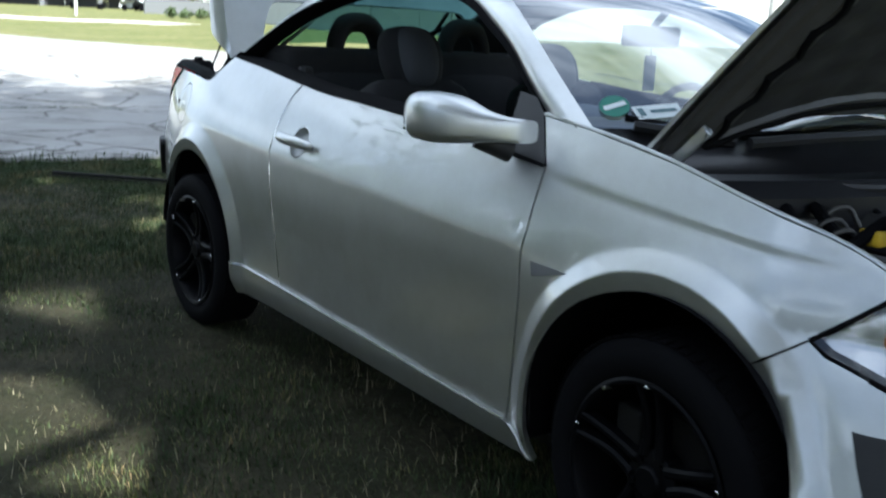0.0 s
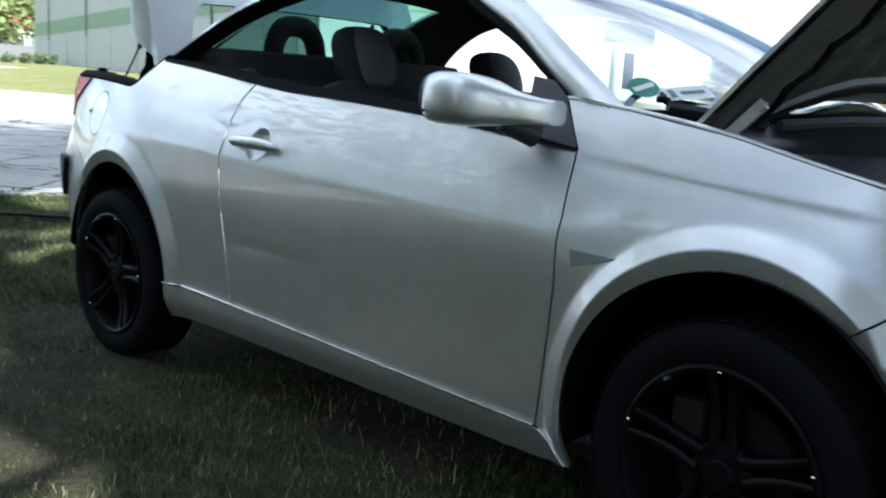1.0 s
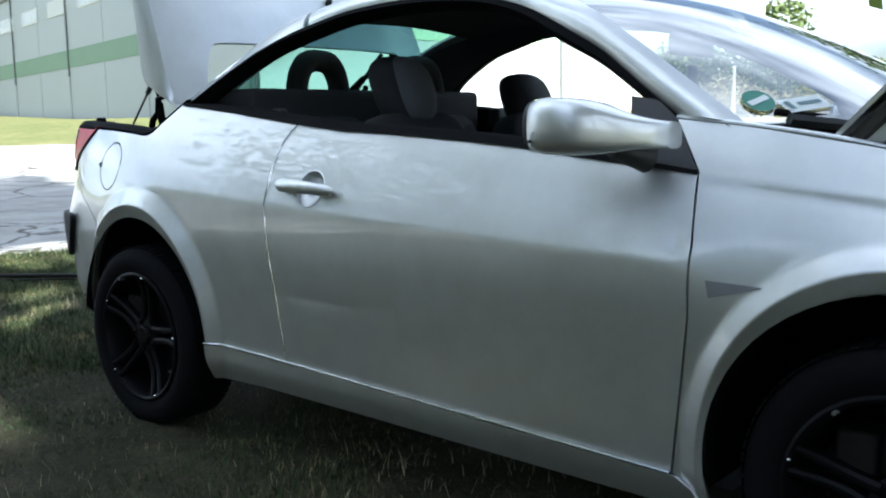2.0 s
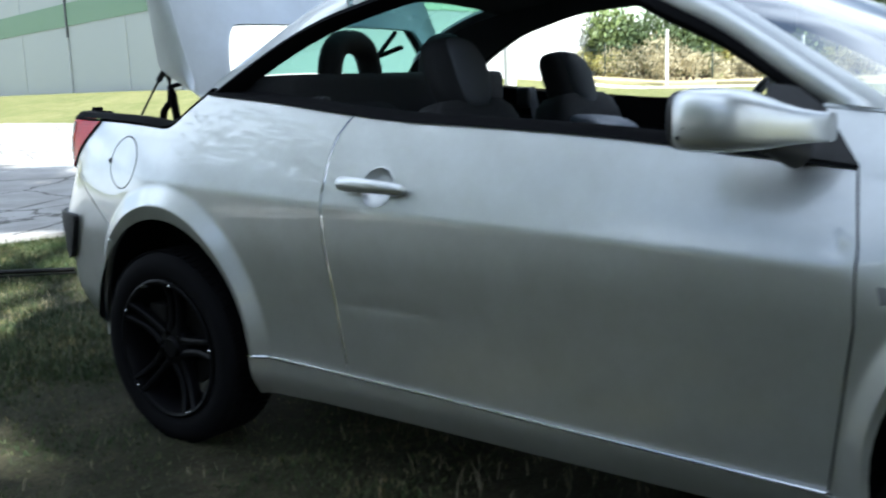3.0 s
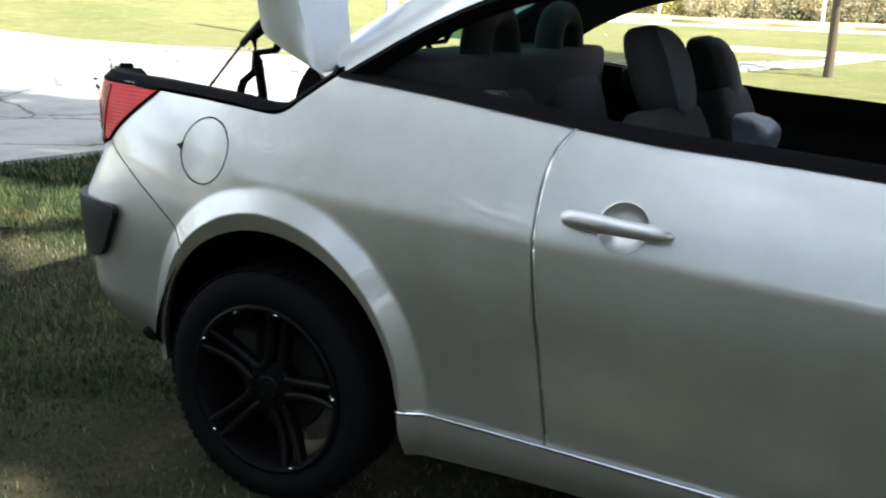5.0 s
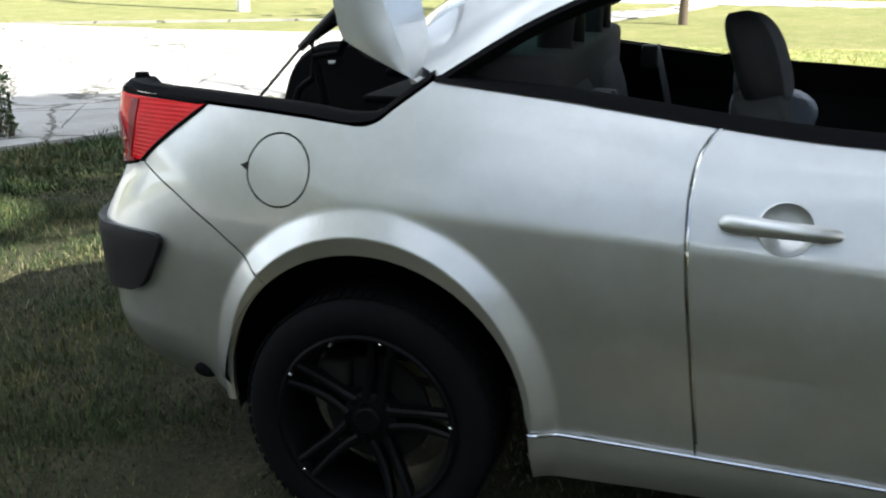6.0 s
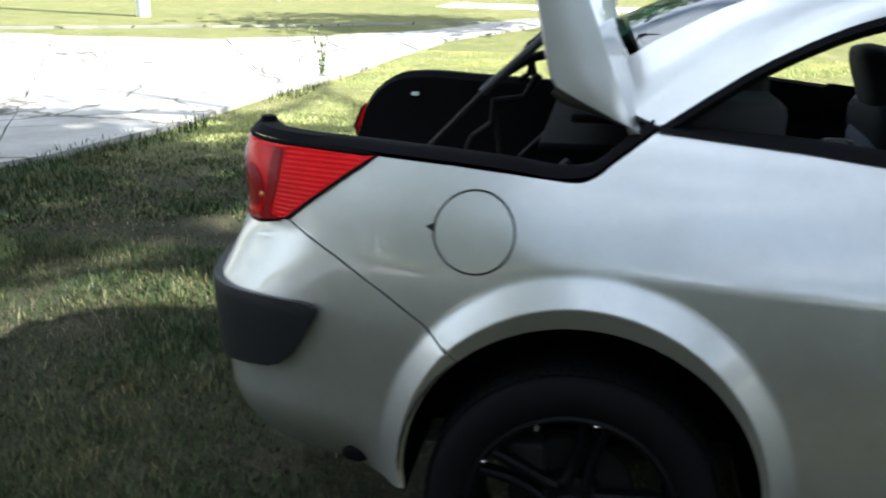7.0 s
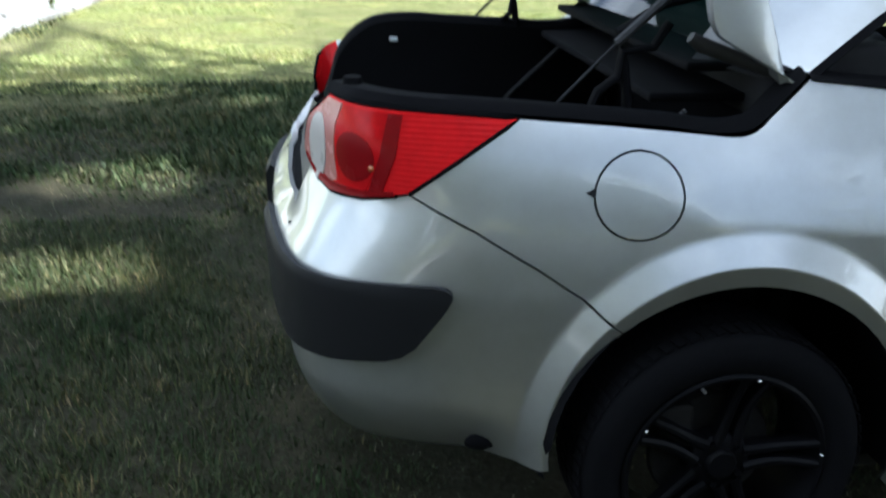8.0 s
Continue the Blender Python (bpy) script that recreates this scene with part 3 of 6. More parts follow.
TAIL = [(-.69, .886), (-.475, 1.043), (-.66, 1.049), (-.84, 1.054), (-.958, 1.054), (-1.058, .994), (-1.125, .905), (-1.022, .860), (-.93, .852), (-.80, .862)]
TAIL_LEFT = [(-.69, .886), (-.56, .98), (-.66, .985), (-.80, .98), (-.90, .955), (-.96, .90), (-.93, .855), (-.80, .862)]
HOOD_EDGE = [(1.986, 1.050), (2.154, 1.031), (2.44, .986), (2.61, .946), (2.81, .898), (2.93, .852)]
BOWL = [(.903 + .0535 * math.cos(a), .864 + .050 * math.sin(a)) for a in (2 * math.pi * k / 28 for k in range(28))]
FUEL = [(-.232 + .088 * math.cos(a), .907 + .084 * math.sin(a)) for a in (2 * math.pi * k / 28 for k in range(28))]


def fine(points, n):
    return [tuple(p) for p in spline(points, n)]


DOOR_REAR_F = fine(DOOR_REAR, 24)
DECK_F = DECK[:3] + fine(DECK[3:7], 10) + DECK[7:]


def body_side(side):
    a_seam = math.degrees(math.atan2(.645 - .35, -.258 - .008))
    quarter = panel("rear_quarter_panel", DOOR_REAR_F + [(.46, .349), (.398, .350)] + arch(0, -1, a_seam, 22)[1:] + BUMPER_SEAM[1:] + DECK_F
                    + BELT[1:4], PAINT, CAR, side, holes=[FUEL])
    flap = panel("fuel_flap", FUEL, PAINT, CAR, side, gap=0.0022, depth=0.012) if side < 0 else panel("cover_panel", FUEL, PAINT, CAR, side, gap=0.0)
    if side < 0:
        bm = bmesh.new()
        tip = [flank(-.338, .912, .0015), flank(-.318, .901, .0015), flank(-.318, .921, .0015)]
        bm.faces.new([bm.verts.new(tuple(q)) for q in tip])
        solidify(bm, .002)
        part("flap_notch", bm, TRIM, flap)
    door = panel("door", BELT[4:] + DOOR_FRONT[::-1][1:] + SILL_TOP[::-1][1:] + DOOR_REAR_F[::-1][1:-1], PAINT, CAR, side, holes=[BOWL])
    # bright tube stands in for the light caught on the seam's lip
    bm = bmesh.new()
    tube(bm, [tuple(flank(u + .004, z, 0.0) * (1, -side, 1)) for u, z in DOOR_REAR_F[:-1]], 0.0028, 6)
    part("seam_glint", bm, CHROME, door, "pale tube for the light on the door seam's edge")
    sill = panel("sill", [(.395, .346), (.46, .346)] + SILL_TOP + [(2.06, .288), (2.10, .27), (2.142, .215), (2.05, .205), (1.55, .215), (1.05, .225), (.66, .23), (.405, .225)],
                 PAINT, CAR, side, gap=0.004, out=0.006)
    for strip in ([(.398, .3495), (.46, .3485), (.765, .340)], [(.765, .340), (1.06, .329), (1.335, .318), (1.787, .302), (2.045, .292)]):
        bm = bmesh.new()
        pts = [tuple(flank(u, z, 0.006) * (1, -side, 1)) for u, z in fine(strip, 30)]
        tube(bm, pts, 0.0035, 6)
        part("sill_strip", bm, CHROME, sill, "bright sill edge strip")
    fender = panel("front_fender", [(2.068, .936)] + DOOR_FRONT[::-1][1:] + [(2.06, .286), (2.10, .268), (2.13, .215)]
                   + arch(1, 200, math.degrees(math.atan2(.648 - .345, 2.735 - 2.503)), 24) + [(2.826, .712), (2.95, .81), (3.02, .835)] + HOOD_EDGE[::-1], PAINT, CAR, side)
    bm = bmesh.new()
    tube(bm, [tuple(flank(u, z, -0.003) * (1, -side, 1)) for u, z in fine(HOOD_EDGE, 24)], 0.006, 8)
    part("wing_edge", bm, PAINT, fender)
    marker = panel("side_marker", [(2.127, .722), (2.135, .687), (2.19, .70), (2.242, .717)], MARKER, fender, side, gap=0.0, out=0.004, depth=0.006, label="grey wedge side marker")
    hl = [(2.826, .712), (2.95, .81), (3.02, .832), (3.2, .82), (3.3, .77), (3.28, .69), (3.15, .655), (3.0, .655), (2.86, .69)]
    lamp = panel("headlight", hl, CLEAR, CAR, side, gap=0.004, label="clear wedge headlight")
    panel("bezel", hl, REFLECTOR, lamp, side, gap=0.008, out=-0.025, depth=0.002)
    bm = bmesh.new()
    tube(bm, [tuple(flank(u, z, 0.001) * (1, -side, 1)) for u, z in outline(hl)[:-3]], 0.005, 6)
    part("seal", bm, RUBBER, lamp)
    bm = bmesh.new()
    c = flank(2.97, .735, -0.012) * (1, -side, 1)
    bmesh.ops.create_uvsphere(bm, u_segments=14, v_segments=10, radius=0.022, matrix=Matrix.Translation(c))
    part("indicator_bulb", bm, AMBER, lamp)
    fr = arch(1, math.degrees(math.atan2(.648 - .345, 2.735 - 2.503)), -12, 14)
    bumper = panel("front_bumper", fr + [(2.88, .24), (3.2, .22), (U_FRONT, .20), (U_FRONT, .60), (3.5, .62), (3.28, .69), (3.15, .655), (3.0, .655), (2.86, .69), (2.826, .712)],
                   PAINT, CAR, side)
    panel("fog_recess", [(2.935, .585), (3.02, .59), (3.12, .56), (3.14, .44), (3.05, .40), (2.99, .45), (2.955, .53)], BLACK, bumper, side, out=0.003, depth=0.008, label="black fog lamp recess")
    # tail lamp
    shape = TAIL if side < 0 else TAIL_LEFT
    tl = panel("tail_light", shape, RED, CAR, side, gap=0.004, out=0.006, label="red wedge tail light with a white reversing lens")
    if side < 0:
        panel("reversing_lens", [(-1.0 + .046 * math.cos(a) + .012 * math.sin(a), .936 + .074 * math.sin(a)) for a in (2 * math.pi * k / 20 for k in range(20))],
              LENS_WHITE, tl, side, gap=0, out=0.011, depth=0.006, label="oval white lens")
        panel("lens_band", [(-1.05, .99), (-1.11, .905), (-1.02, .875), (-.94, .87), (-.895, .885), (-.905, .94), (-.90, 1.0), (-.875, 1.045), (-.955, 1.046)], LENS_PINK, tl, side, gap=0, out=0.009, depth=0.004, label="pale edge band")
        panel("lens_dome", [(-.90, .868), (-.80, .866), (-.752, .95), (-.728, 1.04), (-.87, 1.044), (-.897, 1.0), (-.90, .94)], RED_SMOOTH, tl, side, gap=0, out=0.0085, depth=0.004)
        panel("brake_lens", [(-.828 + .060 * math.cos(a), .945 + .050 * math.sin(a)) for a in (2 * math.pi * k / 24 for k in range(24))], RED_DARK, tl, side, gap=0, out=0.0105, depth=0.004, label="round dark red brake lens")
        panel("lower_band", [(-1.09, .900), (-1.02, .866), (-.93, .857), (-.80, .867), (-.72, .882), (-.725, .890), (-.80, .880), (-.93, .874), (-1.02, .880), (-1.08, .906)], RED_DARK, tl, side, gap=0, out=0.0115, depth=0.004)
        panel("divider", [(-.785, .876), (-.752, .878), (-.722, .96), (-.714, 1.04), (-.744, 1.041), (-.755, .96)], RED_DARK, tl, side, gap=0, out=0.009, depth=0.004)
        # amber ball stands in for a glint on the lamp's bulb
        bm = bmesh.new()
        bmesh.ops.create_uvsphere(bm, u_segments=10, v_segments=6, radius=0.007, matrix=Matrix.Translation(flank(-.775, .93, 0.008) * (1, -side, 1)))
        part("indicator_bulb", bm, AMBER, tl)
    bm = bmesh.new()
    tube(bm, [tuple(flank(u, z, 0.002) * (1, -side, 1)) for u, z in outline(shape)], 0.005, 6)
    part("seal", bm, RUBBER, tl)
    # rear bumper half
    rear = panel("rear_bumper", BUMPER_SEAM + ([(-.80, .862), (-.93, .852), (-1.022, .860), (-1.085, .882), (-1.11, .83), (-1.15, .775), (U_REAR, .758)] if side < 0 else [(-.80, .862), (-.93, .855), (-.97, .82), (-1.03, .775), (U_REAR, .758)]) + [ (U_REAR, .27), (-1.0, .28), (-.6, .29), (-.392, .30)]
                 + arch(0, 187, a_seam, 14), PAINT, CAR, side)
    panel("bumper_insert", [(-.592, .672), (-.584, .690), (-.587, .705), (-.600, .714), (-.625, .717), (-.72, .714), (-.84, .708), (-.944, .709), (-1.14, .716), (-1.34, .718), (-1.34, .50), (-1.14, .50), (-1.0, .503), (-.84, .516),
                            (-.72, .536), (-.685, .55), (-.655, .575), (-.605, .65)], TRIM, rear, side, gap=0.002, out=0.02, depth=0.03, label="dark grey plastic bumper insert")
    return quarter, door


bodies = {s: body_side(s) for s in (-1, 1)}


# ---- greenhouse ----
LOWER = [(.14, .675, 1.122), (.23, .645, 1.18), (.32, .615, 1.235), (.42, .59, 1.285), (.52, .565, 1.325), (.62, .55, 1.352), (.80, .53, 1.388), (1.05, .525, 1.40),
         (1.25, .53, 1.388), (1.37, .54, 1.367), (1.49, .56, 1.33), (1.62, .595, 1.27), (1.75, .63, 1.205), (1.88, .672, 1.12), (1.98, .694, 1.052)]
UPPER = [(-.02, .50, 1.165), (.075, .44, 1.245), (.18, .42, 1.305), (.28, .42, 1.355), (.41, .43, 1.40), (.58, .44, 1.43), (.80, .445, 1.45), (1.05, .45, 1.455),
         (1.25, .455, 1.44), (1.37, .465, 1.425), (1.51, .50, 1.385), (1.67, .56, 1.325), (1.83, .615, 1.235), (2.01, .665, 1.12), (2.145, .698, 1.032)]
NS = 85
low_l, up_l = spline(LOWER, NS), spline(UPPER, NS)
# keep both lines in step
_s = np.linspace(0, 1, len(LOWER))
low_l = hermite(_s, LOWER, np.linspace(0, 1, NS))
up_l = hermite(_s, UPPER, np.linspace(0, 1, NS))


def rail_row(k, side):
    a, b = low_l[k], up_l[k]
    t = (low_l[min(k + 1, NS - 1)] - low_l[max(k - 1, 0)])
    outw = np.array([0, 1.0, 0.25])
    rows = []
    for f in np.linspace(0, 1, 7):
        p = a * (1 - f) + b * f + outw * 0.030 * math.sin(math.pi * f) * (1 - 0.3 * f)
        rows.append((p[0], p[1] * side, p[2]))
    return rows


S_REAR, S_FRONT = int(NS * 5 / 14), int(NS * 9 / 14)
for side in (-1, 1):
    for name, k0, k1 in (("rear_pillar", 0, S_REAR - 1), ("roof_rail", S_REAR, S_FRONT - 1), ("windshield_pillar", S_FRONT, NS - 1)):
        bm = bmesh.new()
        grid(bm, [rail_row(k, side) for k in range(k0, k1 + 1)])
        solidify(bm, 0.012)
        part(name, bm, PAINT, CAR)
    # black window seal along the opening
    bm = bmesh.new()
    rows = []
    for k in range(NS):
        a = low_l[k]
        d = up_l[k] - a
        d = d / np.linalg.norm(d)
        n = np.array([0, 1.0, 0.5]) / 1.118
        q = [a + d * 0.004 + n * 0.008, a - d * 0.018 + n * 0.004, a - d * 0.024 - n * 0.03, a - d * 0.01 - n * 0.06, a + d * 0.05 - n * 0.05]
        rows.append([(p[0], p[1] * side, p[2]) for p in q])
    grid(bm, rows)
    part("window_seal", bm, RUBBER, CAR)
    # black belt moulding under the open windows
    bm = bmesh.new()
    rows = []
    for u, z in fine(BELT[:1] + BELT[1:], 60):
        rise = 0.004 + 0.010 * float(smoothstep((u - 0.15) / 0.35))
        back = 0.032 if side > 0 and u < 0.75 else 0.0
        p0, p1 = flank(u, z - 0.004, 0.006 - back), flank(u, z + rise * (back == 0), -0.004 - back)
        p2 = p1 + np.array([0, 0.05, 0.004])
        p3 = p2 + np.array([0, 0.01, -0.10])
        rows.append([tuple(p * (1, -side, 1)) for p in (p0, p1, p2, p3)])
    grid(bm, rows)
    part("belt_moulding", bm, RUBBER, bodies[side][1])
    if side > 0:
        bm = bmesh.new()
        grid(bm, [[tuple(flank(u, z + dz, o) * (1, -1, 1)) for dz, o in ((-.004, .001), (.008, -.004), (.010, -.030), (-.01, -.036))] for u, z in fine(BELT[:5], 24)])
        part("quarter_top", bm, PAINT, bodies[side][0])
    # triangular sail that carries the mirror
    bm = bmesh.new()
    corners = [(2.066, .940), (1.985, 1.052), (1.93, 1.09), (1.86, 1.10), (1.90, .962)]
    f = [bm.verts.new(tuple(flank(u, z, 0.004) * (1, -side, 1))) for u, z in corners]
    bm.faces.new(f)
    solidify(bm, 0.02)
    part("mirror_sail", bm, BLACK, bodies[side][1], smooth=False)


def cross_rows(k0, k1, bulge, n=13, inset=0.0):
    rows = []
    for k in range(k0, k1 + 1):
        b = up_l[k]
        s = k / (NS - 1)
        row = []
        for t in np.linspace(-1, 1, n):
            g = (1 - t * t)
            row.append((b[0] + bulge(s)[0] * g, b[1] * t, b[2] + bulge(s)[1] * g - inset))
        rows.append(row)
    return rows


def roof_bulge(s):
    fwd = 0.30 * smoothstep((s - 0.62) / 0.38)
    back = -0.10 * smoothstep((0.36 - s) / 0.3)
    return float(fwd + back), float(0.02 + 0.012 * smoothstep((s - .1) / .3) - 0.02 * smoothstep((s - .75) / .25))


S_GLASS, S_HEAD = int(NS * 4.6 / 14), int(NS * 10.4 / 14)
for name, k0, k1, mat, thick in (("rear_window", 0, S_GLASS - 1, REAR_GLASS, 0.0), ("roof_panel_rear", S_GLASS, S_REAR - 1, PAINT, 0.02), ("roof_panel", S_REAR, S_FRONT - 1, PAINT, 0.02),
                                 ("roof_header", S_FRONT, S_HEAD, PAINT, 0.02), ("windshield", S_HEAD + 1, NS - 1, WINDSHIELD, 0.0)):
    bm = bmesh.new()
    grid(bm, cross_rows(k0, k1, roof_bulge))
    if thick:
        solidify(bm, thick)
    ob = part(name, bm, mat, CAR)
    if name == "windshield":
        GLASS_FRONT = ob
    if not thick:
        ob.visible_shadow = False
bm = bmesh.new()
grid(bm, cross_rows(S_GLASS, S_HEAD, roof_bulge, inset=0.045))
part("headliner", bm, HEADLINER, CAR)
# dark linings inside the pillars and roof rails
for side in (-1, 1):
    bm = bmesh.new()
    rows = []
    for k in range(NS):
        a, b = low_l[k], up_l[k]
        rows.append([tuple(q * np.array((1, side, 1))) for q in (a + (0, -.055, -.03), a * .6 + b * .4 + (0, -.05, -.04), b + (0, -.03, -.045))])
    grid(bm, rows)
    part("pillar_lining", bm, HEADLINER, CAR)


# ---- wheels ----
def build_wheel(name, cx, side, base_angle, steer=0.0):
    hub = new(name)
    hub.parent = CAR
    hub.matrix_local = pose(cx, 0.745 * side, AXLE, 0, 0, steer) @ (Matrix.Identity(4) if side < 0 else pose(0, 0, 0, 0, 0, 180))
    tagged(hub, "black twin-spoke alloy wheel")
    o = (0, 0, 0)
    bm = bmesh.new()
    prof = [(.222, -.060), (.226, -.092), (.245, -.103), (.272, -.106), (.295, -.100), (.308, -.088), (.314, -.070), (.316, -.03), (.316, .03), (.314, .07), (.30, .10), (.26, .105), (.225, .09)]
    revolve(bm, prof, o, 64)
    part("tyre", bm, RUBBER, hub)
    bm = bmesh.new()
    for k in range(72):
        a = 2 * math.pi * k / 72
        m = pose(0, 0, 0, 0, -math.degrees(a), 0)
        for y0, y1 in ((-.085, -.045), (-.037, .0), (.008, .04), (.048, .085)):
            box(bm, .3145, .3185, y0, y1, -.009, .009, 0, m @ pose(0, 0, 0, 8 if y0 < 0 else -8, 0, 0))
    part("tread", bm, RUBBER, hub, smooth=False)
    bm = bmesh.new()
    revolve(bm, [(.226, -.094), (.229, -.100), (.222, -.104), (.214, -.100), (.208, -.085), (.204, -.03), (.20, .06), (.215, .085)], o, 64)
    part("rim", bm, RIM, hub)
    bm = bmesh.new()
    revolve(bm, [(.001, -.086), (.030, -.086), (.034, -.082), (.036, -.074), (.060, -.072), (.068, -.066), (.072, -.03), (.001, -.03)], o, 40)
    part("hub_cap", bm, RIM, hub)
    for k in range(5):
        a = base_angle + 72 * k
        m = pose(0, 0, 0, 0, -a, 0)
        bm = bmesh.new()
        for s in (-1, 1):
            rows = []
            for f in np.linspace(0, 1, 9):
                r = 0.052 + 0.160 * f
                off = s * (0.010 + 0.016 * f ** 1.2 + 0.012 * (1 - f) ** 3)
                half = 0.0085 + 0.004 * (1 - f)
                y = -0.074 - 0.024 * f + 0.012 * math.sin(math.pi * f)
                rows.append([m @ Vector((r, y, off - half)), m @ Vector((r, y - .006, off - half * .4)), m @ Vector((r, y - .006, off + half * .4)),
                             m @ Vector((r, y, off + half)), m @ Vector((r, y + .028, off + half)), m @ Vector((r, y + .028, off - half))])
            grid(bm, rows, close=True)
        part("spoke", bm, RIM, hub)
        bm = bmesh.new()
        bmesh.ops.create_uvsphere(bm, u_segments=10, v_segments=6, radius=0.0048, matrix=m @ Matrix.Translation((.2165, -.103, 0)))
        part("rim_bolt", bm, CHROME, hub)
        bm = bmesh.new()
        bmesh.ops.create_cone(bm, cap_ends=True, segments=6, radius1=.009, radius2=.008, depth=.012, matrix=pose(0, 0, 0, 0, -a - 36, 0) @ Matrix.Translation((.05, -.074, 0)) @ pose(0, 0, 0, 90))
        part("wheel_nut", bm, RIM, hub)
    bm = bmesh.new()
    bmesh.ops.create_cone(bm, cap_ends=True, segments=10, radius1=.005, radius2=.004, depth=.03, matrix=pose(0, 0, 0, 0, -base_angle - 33, 0) @ Matrix.Translation((.214, -.10, 0)) @ pose(0, 0, 0, 90))
    part("valve", bm, METAL, hub)
    bm = bmesh.new()
    revolve(bm, [(.03, -.015), (.135, -.015), (.14, -.005), (.135, .005), (.03, .005)], o, 40)
    part("brake_disc", bm, BRAKE, hub)
    bm = bmesh.new()
    box(bm, -.14, -.06, -.05, .04, .02, .13, .012)
    part("brake_caliper", bm, BRAKE, hub)
    return hub


build_wheel("rear_wheel", 0.0, -1, 78)
build_wheel("rear_wheel", 0.0, 1, 30)
build_wheel("front_wheel", WHEELBASE, -1, 91, -3)
build_wheel("front_wheel", WHEELBASE, 1, 50, -3)

# wheel housings and the dark underside
for side in (-1, 1):
    for w, (cx, cz, r, _) in enumerate(ARCHES):
        bm = bmesh.new()
        rows = []
        for a in np.linspace(-12, 192, 26):
            c, s = math.cos(radians(a)), math.sin(radians(a))
            rows.append([(cx + (r + e) * c, y * side, max(.12, cz + (r + e) * s)) for y, e in ((.845 if w else .825 if a < 180 else .77, .004), (.80 if w or a < 180 else .75, .012), (.36, .012))])
        rows.append(rows[-1])
        grid(bm, rows)
        part("wheel_housing", bm, RUBBER, CAR)
        bm = bmesh.new()
        ring = [bm.verts.new((cx + (r + .012) * math.cos(radians(a)), .36 * side, max(.12, cz + (r + .012) * math.sin(radians(a))))) for a in np.linspace(-12, 192, 26)]
        bm.faces.new(ring)
        part("inner_housing", bm, RUBBER, CAR)
bm = bmesh.new()
box(bm, -.50, 3.0, -.35, .35, .19, .22)
box(bm, .40, 2.13, -.70, .70, .20, .23)
box(bm, -.66, -.40, -.48, .48, .30, .33)
part("underbody", bm, BLACK, CAR, smooth=False)


def inner_shell(name, u0, u1, z0, z1, side, depth):
    """A dark inner skin behind the outer panels, seen only through the seams."""
    bm = bmesh.new()
    rows = []
    for u in np.linspace(u0, u1, 40):
        rows.append([tuple(flank(u, z, -depth) * (1, -side, 1)) for z in np.linspace(z0, z1, 12)])
    grid(bm, rows)
    return part(name, bm, BLACK, CAR)


for side in (-1, 1):
    inner_shell("inner_door_skin", .41, 2.12, .22, .93, side, .03)
    inner_shell("inner_bumper_skin", U_REAR, -.40, .33, .86, side, .035)
    inner_shell("inner_fender_skin", 2.9, 3.3, .30, .80, side, .08)
    inner_shell("inner_quarter_skin", -.66, .6, .76, 1.0, side, .035)

# rear exhaust tip / towing hole in the bumper's underside
bm = bmesh.new()
c = flank(-.52, .335, 0.004)
bmesh.ops.create_uvsphere(bm, u_segments=16, v_segments=8, radius=.034, matrix=Matrix.Translation(c) @ Matrix.Diagonal((1.1, .3, .62, 1)))
part("towing_eye_cover", bm, RUBBER, CAR)

